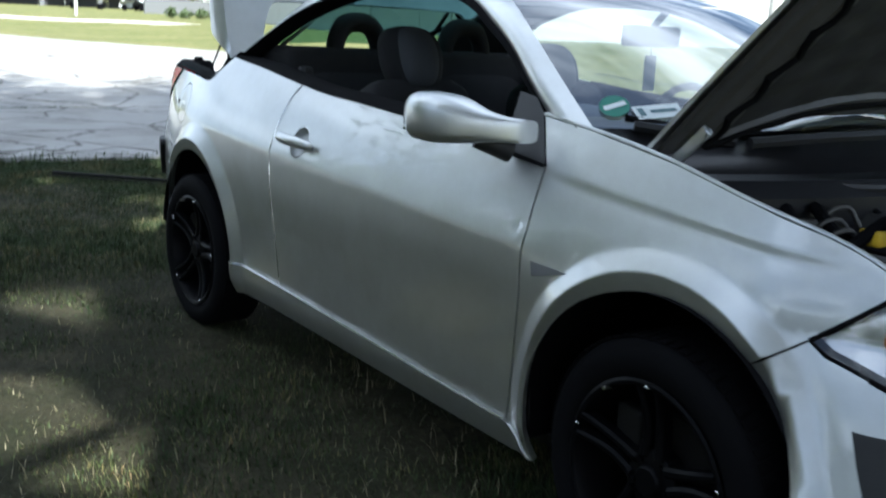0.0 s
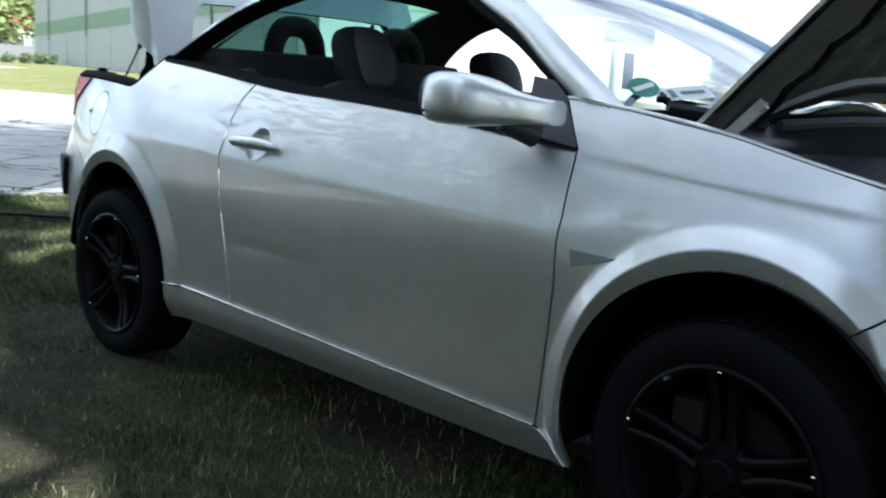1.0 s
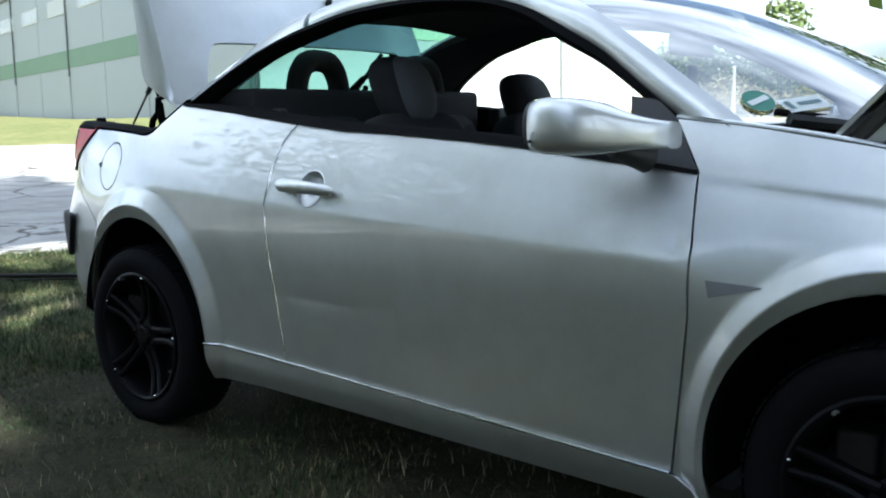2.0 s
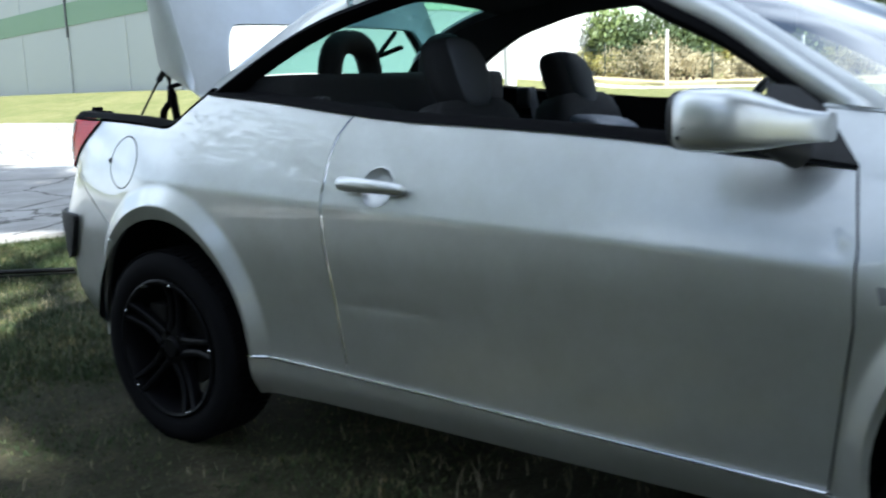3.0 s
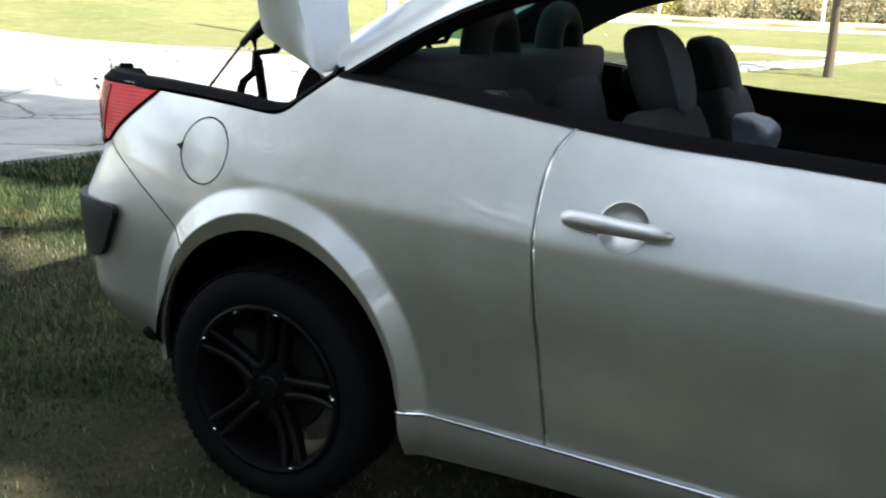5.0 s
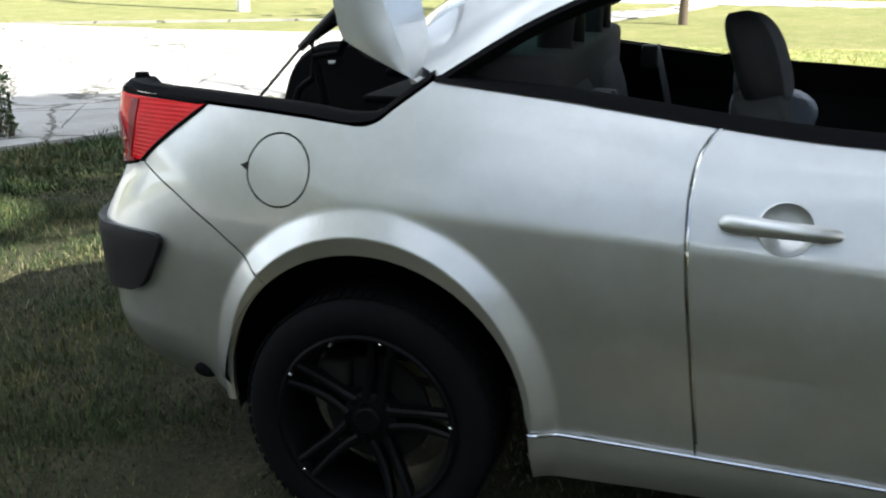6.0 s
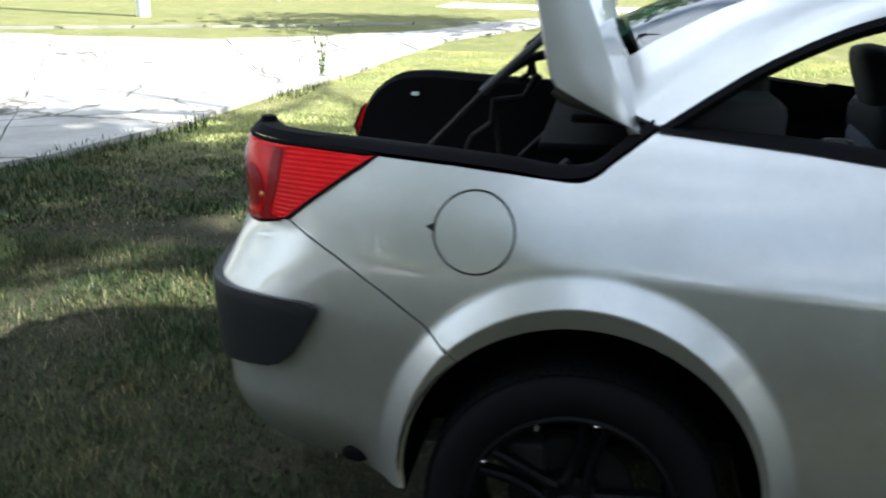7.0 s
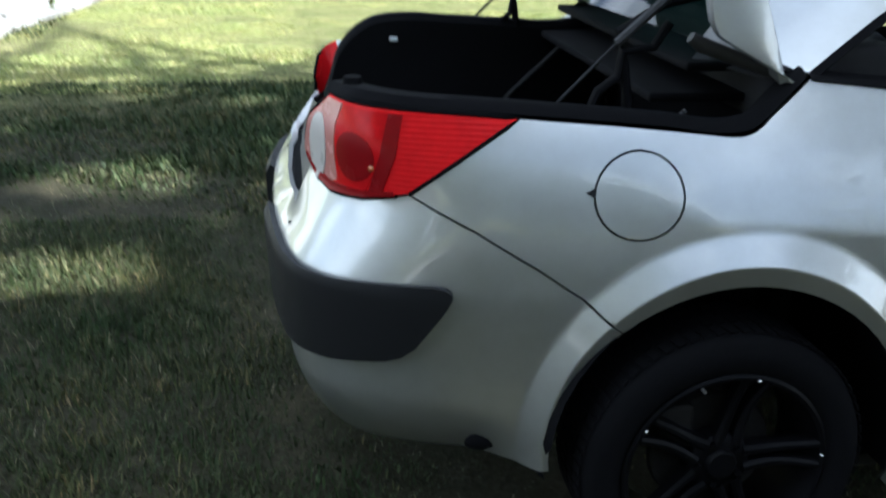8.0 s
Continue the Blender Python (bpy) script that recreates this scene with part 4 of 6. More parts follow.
# ---- door handle and mirror ----
for side in (-1, 1):
    door = bodies[side][1]
    bm = bmesh.new()
    c = flank(.905, .864, 0.0)
    rows = []
    for rr, o in ((.0, -.030), (.025, -.028), (.040, -.018), (.048, -.005), (.0515, .0015), (.0535, .0)):
        rows.append([tuple(flank(.903 + rr * 1.05 * math.cos(a), .864 + rr * 0.98 * math.sin(a), o) * (1, -side, 1)) for a in (2 * math.pi * k / 28 for k in range(29))])
    grid(bm, rows)
    bowl = part("handle_bowl", bm, PAINT, door)
    bm = bmesh.new()
    pts, rad = [], []
    for f in (.5 - .5 * math.cos(math.pi * k / 20) for k in range(21)):
        u = .772 + .238 * f
        z = .873 - .012 * f + .003 * math.sin(math.pi * f)
        pts.append(tuple(flank(u, z, .014 + .016 * math.sin(math.pi * f)) * (1, -side, 1)))
        rad.append(.0215 * max(.12, (1 - abs(2 * f - 1) ** 9) ** .5) * (1 - .24 * f))
    tube(bm, pts, rad, 12, flat=1.0)
    part("door_handle", bm, PAINT, door, "silver pull handle")
    # mirror: a rounded housing on a foot
    bm = bmesh.new()
    rows = []
    secs = [(1.768, -.935, 1.035, .040, .030), (1.773, -.935, 1.035, .050, .050), (1.79, -.935, 1.035, .058, .062), (1.83, -.935, 1.036, .061, .075), (1.88, -.935, 1.035, .060, .080),
            (1.93, -.933, 1.033, .058, .080), (1.97, -.925, 1.030, .053, .070), (2.00, -.912, 1.026, .047, .058), (2.03, -.895, 1.022, .040, .048), (2.06, -.872, 1.019, .034, .042),
            (2.09, -.845, 1.016, .030, .038), (2.12, -.80, 1.013, .028, .034)]
    secs = [(1.774 + (x - 1.768) * .72, yc, zc, hz, hy) for x, yc, zc, hz, hy in secs]
    for x, yc, zc, hz, hy in secs:
        rows.append([(x, (yc + hy * math.copysign(abs(math.cos(a)) ** .6, math.cos(a))) * -side, zc + hz * math.copysign(abs(math.sin(a)) ** .6, math.sin(a)))
                     for a in (2 * math.pi * k / 24 for k in range(24))])
    g = grid(bm, rows, close=True)
    bm.faces.new(g[0])
    bm.faces.new(g[-1][::-1])
    mirror = part("mirror_housing", bm, PAINT, door, "silver mirror housing with chipped paint")
    bm = bmesh.new()
    grid(bm, [[(x, (-.935 + h * math.copysign(abs(math.cos(a)) ** .75, math.cos(a))) * -side, 1.0355 + v * math.copysign(abs(math.sin(a)) ** .75, math.sin(a))) for a in (2 * math.pi * k / 24 for k in range(24))] for x, h, v in ((1.792, .057, .057), (1.782, .058, .058), (1.772, .054, .054), (1.770, .045, .045), (1.776, .02, .02))], close=True)
    part("mirror_rim", bm, BLACK, mirror)
    bm = bmesh.new()
    tube(bm, [(1.925, .875 * side, .992), (1.945, .84 * side, .978), (1.96, .795 * side, .965)], [.026, .028, .034], 12)
    part("mirror_foot", bm, BLACK, door)
    for dx, dz in ((.0, -.03), (.012, -.012)):
        bm = bmesh.new()
        bmesh.ops.create_uvsphere(bm, u_segments=8, v_segments=5, radius=.004, matrix=Matrix.Translation((1.80 + dx, 1.003 * side, 1.035 + dz)))
        part("paint_chip", bm, BLACK, door)
    # inner door card
    bm = bmesh.new()
    rows = []
    for u in np.linspace(.55, 2.05, 16):
        z1 = np.interp(u, [b[0] for b in BELT], [b[1] for b in BELT])
        rows.append([((u), (.70 - .05 * math.sin(q * 3.1) * .3) * side, .30 + (z1 - .32) * q) for q in np.linspace(0, 1, 8)])
    grid(bm, rows)
    part("door_card", bm, FABRIC, door)

# ---- boot: seal, tub and struts ----
def deck_line(side, dz, dy, n=46):
    """The rim of the boot opening, from the rear corner forward."""
    if side > 0:
        pts = spline([(-.785, .455, .86), (-.765, .455, .92), (-.74, .46, 1.0), (-.695, .462, 1.055), (-.63, .465, 1.092), (-.56, .468, 1.10), (-.40, .475, 1.094), (-.25, .49, 1.085), (-.05, .53, 1.075), (.12, .58, 1.10)], n)
        return [np.array((p[0], p[1] + dy, p[2] + dz - .018)) for p in pts]
    pts = fine([(-1.0, 1.052), (-.84, 1.058), (-.66, 1.052), (-.475, 1.047), (-.30, 1.040), (-.17, 1.032), (-.05, 1.022), (.0, 1.03), (.04, 1.06), (.12, 1.12)], n)
    return [flank(u, z + dz, dy) * (1, -side, 1) for u, z in pts]


for side in (-1, 1):
    bm = bmesh.new()
    rows = []
    a, b, c = deck_line(side, .002, .002), deck_line(side, .018, -.012), deck_line(side, .018, -.055)
    d = deck_line(side, .0, -.075)
    if side > 0:
        a = [p + np.array((0, .05, -.10)) for p in a]
    for p in zip(a, b, c, d):
        rows.append([tuple(q) for q in p])
    grid(bm, rows)
    part("boot_seal", bm, RUBBER, CAR, "black rubber boot seal")
    bm = bmesh.new()
    rows = []
    for p in d:
        y = min(abs(p[1]), .61)
        rows.append([tuple(p), (min(p[0] + .02, .1), y * side, p[2] - .08), (p[0] + .03, (y - .02) * side, .62), (p[0] + .05, (y - .1) * side, .45)])
    grid(bm, rows)
    part("boot_wall", bm, BOOT_BLACK, CAR)
    # lining behind the tail lamp
    bm = bmesh.new()
    top = 1.02 if side < 0 else .86
    grid(bm, [[(x, y * side, z) for x, y in ((-.79, .30), (-.78, .38), (-.74, .46), (-.66, .54), (-.52, .60))] for z in (.45, .75, top - .03, top)])
    solidify(bm, .01)
    part("lamp_lining", bm, BOOT_BLACK, CAR)
    # deck between the rim and the flank
    if side > 0:
        bm = bmesh.new()
        outer = [flank(u, z, -.01) * (1, -1, 1) for u, z in fine([(-.97, .90), (-.9, .96), (-.66, 1.0), (-.3, 1.036), (-.05, 1.02), (.12, 1.115)], 46)]
        grid(bm, [[tuple(p), tuple(q)] for p, q in zip(outer[8:], a[8:])])
        part("side_deck", bm, PAINT, CAR)
        bm = bmesh.new()
        grid(bm, [[tuple(p), tuple(q)] for p, q in zip(outer[:9], a[:9])])
        part("tail_light", bm, RED, CAR, "red tail light wrapping over the rear corner")
        continue
    # stop rubber at the rear corner
    bm = bmesh.new()
    p = deck_line(side, .018, -.034)[3]
    bmesh.ops.create_cone(bm, cap_ends=True, segments=16, radius1=.022, radius2=.018, depth=.016, matrix=Matrix.Translation((p[0], p[1], p[2] + .006)))
    part("stop_rubber", bm, RUBBER, CAR)
bm = bmesh.new()
box(bm, -.74, .25, -.46, .44, .43, .46)
box(bm, .17, .22, -.62, .62, .45, 1.10)
box(bm, -.80, -.76, -.46, .44, .45, .74, .012)
part("boot_floor", bm, BOOT_BLACK, CAR, smooth=False)
bm = bmesh.new()
grid(bm, [[(x, y, z) for y in np.linspace(-.40, .40, 9)] for x, z in ((-.90, .735), (-.88, .757), (-.80, .762), (-.76, .72))])
part("boot_lip", bm, RUBBER, CAR, "black lip along the boot opening")

# folded linkage bars and gas struts of the lid
for side in (-1, 1):
    y = .60 * side if side < 0 else .47
    bm = bmesh.new()
    tube(bm, [(-.365, y, 1.04), (-.239, y, 1.172)], .004, 8)
    part("strut_rod", bm, TRIM, CAR, "bare gas strut rod")
    bm = bmesh.new()
    tube(bm, [(-.239, y, 1.172), (-.16, y, 1.246), (-.05, y, 1.345)], .010, 8)
    part("gas_strut", bm, BLACK, CAR, "black gas strut")
    bm = bmesh.new()
    w = y - .03 * side
    tube(bm, [(-.19, w, .96), (-.196, w, 1.05), (-.21, w, 1.13), (-.225, w, 1.19), (-.14, w, 1.245), (.0, w, 1.28)], .017, 8, flat=.6)
    tube(bm, [(-.29, w, .99), (-.26, w, 1.07), (-.22, w, 1.10), (-.215, w, 1.15), (-.15, w, 1.16), (-.12, w, 1.21)], .015, 8, flat=.6)
    part("lid_hinge", bm, RUBBER, CAR, "black folded hinge arm")
    bm = bmesh.new()
    tube(bm, [(-.28, y - .06 * side, .80), (-.05, y - .06 * side, 1.02)], .007, 8)
    part("roof_ram", bm, BLACK, CAR)
    bm = bmesh.new()
    tube(bm, [(.10, .60 * side, 1.115), (-.06, .60 * side, 1.17), (-.085, .60 * side, 1.185)], [.014, .017, .012], 10)
    part("hinge_cover", bm, DULL_METAL, CAR)
for dx, y, z in ((-.42, -.50, 1.01), (-.58, .385, 1.03)):
    bm = bmesh.new()
    box(bm, dx - .012, dx + .012, y - .006, y + .006, z - .006, z + .006, .003)
    part("boot_clip", bm, STICKER_WHITE, CAR)

# folding shelf inside the boot, under the roof stowage
bm = bmesh.new()
box(bm, -.12, .14, -.50, .50, 1.03, 1.05, .008)
box(bm, -.05, .12, -.52, .52, 1.10, 1.12, .008)
part("parcel_shelf", bm, BOOT_BLACK, CAR)

# ---- boot lid, drawn shut, then turned up about its front pivots ----
LID_PIVOT, LID_OPEN = Vector((.11, 0, 1.125)), 68


def lid_top(x, y):
    """Height of the shut lid's skin."""
    return 1.150 - 0.035 * smoothstep((-x - .2) / .75) - .045 * (abs(y) / .66) ** 3 - .02 * smoothstep((-x - .75) / .2)


def lid_half(x):
    """Half width of the shut lid."""
    return float(np.interp(x, [-.95, -.90, -.80, -.65, -.4, 0, .12], [.36, .47, .575, .635, .68, .70, .69]))


def build_lid():
    turn = Matrix.Translation(LID_PIVOT) @ Matrix.Rotation(radians(LID_OPEN), 4, 'Y') @ Matrix.Translation(-LID_PIVOT)
    lid = new("boot_lid")
    lid.parent = CAR
    tagged(lid, "silver boot lid standing open")

    def front(v):
        """The front edge: two ears, and a deep rounded cut-out between them for the rear window."""
        a = abs(v)
        return .115 if a > .86 else -.125 + .24 * smoothstep((a - .67) / .19) ** 1.5

    def rows_at(dz, shrink_by=1.0, n=40, m=61, back=0.0):
        rows = []
        for q in np.linspace(0, 1, n):
            row = []
            for v in np.linspace(-1, 1, m):
                x = (front(v) - back) * (1 - q) + (-.945 + back) * q
                y = v * lid_half(x) * shrink_by
                row.append(turn @ Vector((x, y, float(lid_top(x, y)) + dz)))
            rows.append(row)
        return rows
    bm = bmesh.new()
    grid(bm, rows_at(0))
    solidify(bm, .012)
    part("lid_skin", bm, PAINT, lid)
    bm = bmesh.new()
    grid(bm, rows_at(-.045, .955, back=.05))
    part("lid_liner", bm, CARPET, lid, "black lining of the lid")
    for side in (-1, 1):
        bm = bmesh.new()
        rows = []
        for x in np.linspace(.115, -.94, 44):
            h = lid_half(x)
            zt = float(lid_top(x, h))
            zb = float(np.interp(x, [-.94, -.43, -.2, -.06, -.03, .03, .115], [1.045, 1.035, 1.0, .975, .98, 1.03, 1.105]))
            rows.append([turn @ Vector((x, y * side, z)) for y, z in ((h - .0005, zt), (h + .010, zt - .25 * (zt - zb)), (h + .016, zt - .6 * (zt - zb)), (h + .016, zb + .004), (h + .008, zb), (h - .03, zb + .01))])
        grid(bm, rows)
        part("lid_flank", bm, PAINT, lid)
    bm = bmesh.new()
    rows = []
    for v in np.linspace(-1, 1, 31):
        y = v * .36
        rows.append([turn @ Vector(p) for p in ((-.945, y, float(lid_top(-.945, y))), (-.965, y, 1.05), (-.955, y, .92), (-.93, y, .88))])
    grid(bm, rows)
    part("lid_rear", bm, PAINT, lid)
    bm = bmesh.new()
    tube(bm, [(-.048, .140, 1.508), (-.042, .141, 1.520), (-.030, .144, 1.545), (-.022, .147, 1.556)], [.010, .017, .020, .014], 10, flat=.6)
    foot = part("aerial_foot", bm, BLACK, lid, "black aerial foot")
    bm = bmesh.new()
    tube(bm, [(-.022, .147, 1.556), (-.005, .156, 1.602)], [.0045, .003], 8)
    part("aerial_rod", bm, BLACK, foot)
    return lid


build_lid()

# ---- bonnet, standing open on its rear hinges ----
HOOD_PIVOT, HOOD_OPEN = Vector((2.33, 0, .985)), -46


def build_hood():
    hood = new("bonnet")
    hood.parent = CAR
    tagged(hood, "open silver bonnet with a black lined underside")
    turn = Matrix.Translation(HOOD_PIVOT) @ Matrix.Rotation(radians(HOOD_OPEN - 10), 4, 'Y') @ Matrix.Translation(-HOOD_PIVOT)

    def rows_at(dz, inset, n=26, m=33):
        rows = []
        for q in np.linspace(0, 1, n):
            row = []
            for v in np.linspace(-1, 1, m):
                x0, x1 = 2.33 + .115 * (1 - abs(v) ** 2.6) + inset, 3.24 + .12 * (1 - v * v) - inset
                x = x0 + (x1 - x0) * q
                half = float(np.interp(x, [2.2, 2.5, 2.9, 3.1, 3.3], [.70, .70, .68, .62, .50])) - inset
                y = v * half
                z = 1.0 - .17 * (x - 2.33) - .09 * max(0, x - 2.9) + (.012 + .03 * min(1, max(0, x - 2.45) / .4)) * (1 - v * v) + dz
                row.append(turn @ Vector((x, y, z)))
            rows.append(row)
        return rows

    def ring(dz, inset):
        a = rows_at(dz, inset)
        return a[0] + [r[-1] for r in a] + a[-1][::-1] + [r[0] for r in a[::-1]]
    bm = bmesh.new()
    grid(bm, rows_at(0, 0))
    solidify(bm, .010)
    part("bonnet_skin", bm, PAINT, hood)
    # pressed inner frame: a hemmed edge, a channel and a raised flange
    bm = bmesh.new()
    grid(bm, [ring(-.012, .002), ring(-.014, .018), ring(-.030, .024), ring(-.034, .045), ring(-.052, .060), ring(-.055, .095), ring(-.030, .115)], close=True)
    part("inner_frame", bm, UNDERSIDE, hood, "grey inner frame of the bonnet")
    bm = bmesh.new()
    for side in (-1, 1):
        pts = []
        for k, p in enumerate(ring(-.054, .075)):
            pts.append(p)
        w = [p + turn.to_3x3() @ Vector((0, .012 * math.sin(k * 1.7), 0)) for k, p in enumerate(pts)]
        if side < 0:
            tube(bm, w, .010, 6, caps=False)
    part("edge_seal", bm, RUBBER, hood)
    bm = bmesh.new()
    rows = rows_at(-.042, .10)
    for i, r in enumerate(rows):
        for j, p in enumerate(r):
            p += turn.to_3x3() @ Vector((0, 0, -.018 * (math.sin(i * .9) * math.sin(j * .7)) ** 2))
    grid(bm, rows)
    part("bonnet_lining", bm, FABRIC, hood, "black sound lining")
    for side in (-1, 1):
        bm = bmesh.new()
        m = Matrix.Translation((2.364, .667 * side, .972)) @ pose(0, 0, 0, 0, -44, 0)
        box(bm, 0, .125, -.004, .004, -.014, .014, .003, m)
        hinge = part("bonnet_hinge", bm, PAINT, hood, "bare hinge arm")
        bm = bmesh.new()
        bmesh.ops.create_cone(bm, cap_ends=True, segments=8, radius1=.011, radius2=.010, depth=.02, matrix=m @ Matrix.Translation((.115, .0, 0)) @ pose(0, 0, 0, 90))
        part("hinge_bolt", bm, METAL, hinge)
    return hood


build_hood()

# ---- engine bay and scuttle ----
bm = bmesh.new()
box(bm, 2.30, 3.25, -.34, .34, .40, .45)
box(bm, 2.30, 3.1, -.66, -.60, .76, .86, .02)
box(bm, 2.30, 3.1, .60, .66, .76, .86, .02)
box(bm, 2.28, 2.34, -.70, .70, .75, .93)
box(bm, 2.28, 2.34, -.34, .34, .45, .76)
part("engine_bay", bm, ENGINE, CAR, smooth=False)
bm = bmesh.new()
rows = []
for y in np.linspace(-.72, .72, 25):
    c = 1 - (y / .72) ** 2
    rows.append([(2.10 + .30 * c, y, 1.035 - .005 * c), (2.20 + .26 * c, y, .985), (2.33 + .18 * c, y, .965), (2.36 + .18 * c, y, .94), (2.36 + .18 * c, y, .80)])
grid(bm, rows)
part("scuttle_panel", bm, SCUTTLE, CAR, "black plastic scuttle below the windshield")
for pts in ([(2.36, -.39, 1.012), (2.42, -.20, 1.027), (2.45, .0, 1.032), (2.43, .20, 1.032), (2.36, .52, 1.022)], [(2.20, -.62, 1.042), (2.28, -.52, 1.027), (2.34, -.42, 1.014)]):
    bm = bmesh.new()
    tube(bm, [tuple(p) for p in spline(pts, 14)], .014, 6)
    arm = part("wiper_arm", bm, BLACK, CAR)
    bm = bmesh.new()
    tube(bm, [(p[0] - .03, p[1], p[2] + .016) for p in spline(pts, 14)], .008, 5)
    part("wiper_blade", bm, RUBBER, arm)
bm = bmesh.new()
box(bm, 2.48, 2.80, -.30, .42, .70, .88, .04)
part("engine_cover", bm, ENGINE, CAR)
rngb = random.Random(11)
for k in range(22):
    bm = bmesh.new()
    x, y, z = rngb.uniform(2.42, 2.72), rngb.uniform(-.62, -.30), rngb.uniform(.72, .86)
    box(bm, x - .04, x + .03, y - .03, y + .03, z - .05, z + .02, .008, Matrix.Translation((x, y, z)) @ pose(0, 0, 0, rngb.uniform(-20, 20), 0, rngb.uniform(0, 90)) @ Matrix.Translation((-x, -y, -z)))
    part("engine_casting", bm, ALUMINIUM if k % 3 == 0 else ENGINE, CAR)
for k in range(7):
    bm = bmesh.new()
    x, y = rngb.uniform(2.4, 2.7), rngb.uniform(-.6, -.2)
    tube(bm, [tuple(p) for p in spline([(x, y, .80), (x + .08, y + .1, .90), (x + .18, y + .05, .86), (x + .22, y + .2, .80)], 12)], rngb.uniform(.008, .016), 8)
    part("engine_hose", bm, RUBBER, CAR)
bm = bmesh.new()
box(bm, 2.70, 2.75, -.46, -.40, .84, .875, .008)
part("oil_cap", bm, YELLOW, CAR, "yellow plastic cap")
bm = bmesh.new()
tube(bm, [tuple(p) for p in spline([(2.60, -.56, .80), (2.545, -.50, .87), (2.515, -.45, .922), (2.53, -.40, .932), (2.60, -.25, .932), (2.64, 0, .932), (2.60, .25, .932), (2.52, .45, .93)], 40)], .012, 8)
part("bay_seal", bm, BLACK, CAR)
bm = bmesh.new()
grid(bm, [[(2.34 + .10 * (1 - (y / .70) ** 2), y, .955), (2.44 + .16 * (1 - (y / .70) ** 2), y, .95), (2.47 + .17 * (1 - (y / .70) ** 2), y, .915), (2.47 + .17 * (1 - (y / .70) ** 2), y, .70)] for y in np.linspace(-.68, .68, 21)])
part("bulkhead_cover", bm, SCUTTLE, CAR)
for k, (x, y, z) in enumerate(((2.62, -.50, .87), (2.60, -.44, .89), (2.66, -.52, .855))):
    bm = bmesh.new()
    tube(bm, [tuple(p) for p in spline([(x, y, z - .05), (x + .01, y + .01, z), (x + .03, y + .05, z + .012), (x + .05, y + .07, z - .03)], 10)], .006, 8)
    part("hose_fitting", bm, DULL_METAL, CAR)


# ---- cabin ----
def pad(bm, m, w, d, h, puff=0.25):
    """A stuffed cushion: w along y, d along x, h along z."""
    rows = []
    for b in np.linspace(-math.pi / 2, math.pi / 2, 11):
        c = math.copysign(abs(math.cos(b)) ** .35, math.cos(b))
        row = []
        for a in np.linspace(0, 2 * math.pi, 21)[:-1]:
            row.append(m @ Vector((d / 2 * c * math.copysign(abs(math.cos(a)) ** .45, math.cos(a)), w / 2 * c * math.copysign(abs(math.sin(a)) ** .45, math.sin(a)),
                                   h / 2 * math.copysign(abs(math.sin(b)) ** .6, math.sin(b)))))
        rows.append(row)
    grid(bm, rows, close=True)


def build_seat(y, dx, dz):
    seat = new("front_seat")
    seat.parent = CAR
    tagged(seat, "black fabric front seat")
    bm = bmesh.new()
    pad(bm, Matrix.Translation((1.20, y, .52)), .50, .52, .18)
    part("seat_cushion", bm, FABRIC, seat)
    bm = bmesh.new()
    pad(bm, Matrix.Translation((.90, y, .80)) @ pose(0, 0, 0, 0, -14), .50, .16, .56)
    part("backrest", bm, FABRIC, seat)
    rest = Matrix.Translation((.85 + dx, y, 1.142 + dz)) @ pose(0, 0, 0, 0, -13)
    for name, mat, w0, front, label in (("headrest", FABRIC, .130, 0.0, ""), ("headrest_panel", FABRIC_GREY, .098, .016, "grey fabric front panel")):
        bm = bmesh.new()
        rows = []
        for b in np.linspace(-math.pi / 2, math.pi / 2, 21):
            z = math.copysign(abs(math.sin(b)) ** .75, math.sin(b))
            c = abs(math.cos(b)) ** (.62 if z > 0 else .42)
            # wide at the middle, narrower towards the foot, the top leaning back
            w = w0 * c * (1 - .16 * max(-z, 0) ** 1.5)
            lean = -.016 * z * z * (z > 0) - .010 * z + front
            row = []
            for a in np.linspace(0, 2 * math.pi, 33)[:-1]:
                ca, sa = math.cos(a), math.sin(a)
                row.append(rest @ Vector((.056 * c * math.copysign(abs(ca) ** .75, ca) + lean - .010 * sa * sa, w * math.copysign(abs(sa) ** .7, sa), .118 * z * (1 - .06 * front / .016))))
            rows.append(row)
        grid(bm, rows, close=True)
        part(name, bm, mat, seat, label)
    for s in (-1, 1):
        bm = bmesh.new()
        tube(bm, [(.865 + dx, y + s * .06, 1.08 + dz), (.88 + dx, y + s * .06, 1.0)], .007, 8)
        part("headrest_post", bm, METAL, seat)


build_seat(-.325, -.022, .008)
build_seat(.375, -.03, -.03)
bm = bmesh.new()
pad(bm, Matrix.Translation((.90, .37, .93)) @ pose(0, 0, 0, 0, 18), .42, .25, .15)
for v in bm.verts:
    v.co.z += .012 * math.sin(31 * v.co.y + 14 * v.co.x) + .006 * math.sin(70 * v.co.y - 40 * v.co.x)
tagged(part("jacket", bm, SILVER_CLOTH, None), "shiny silver-blue jacket hung over the front seat", "jacket")
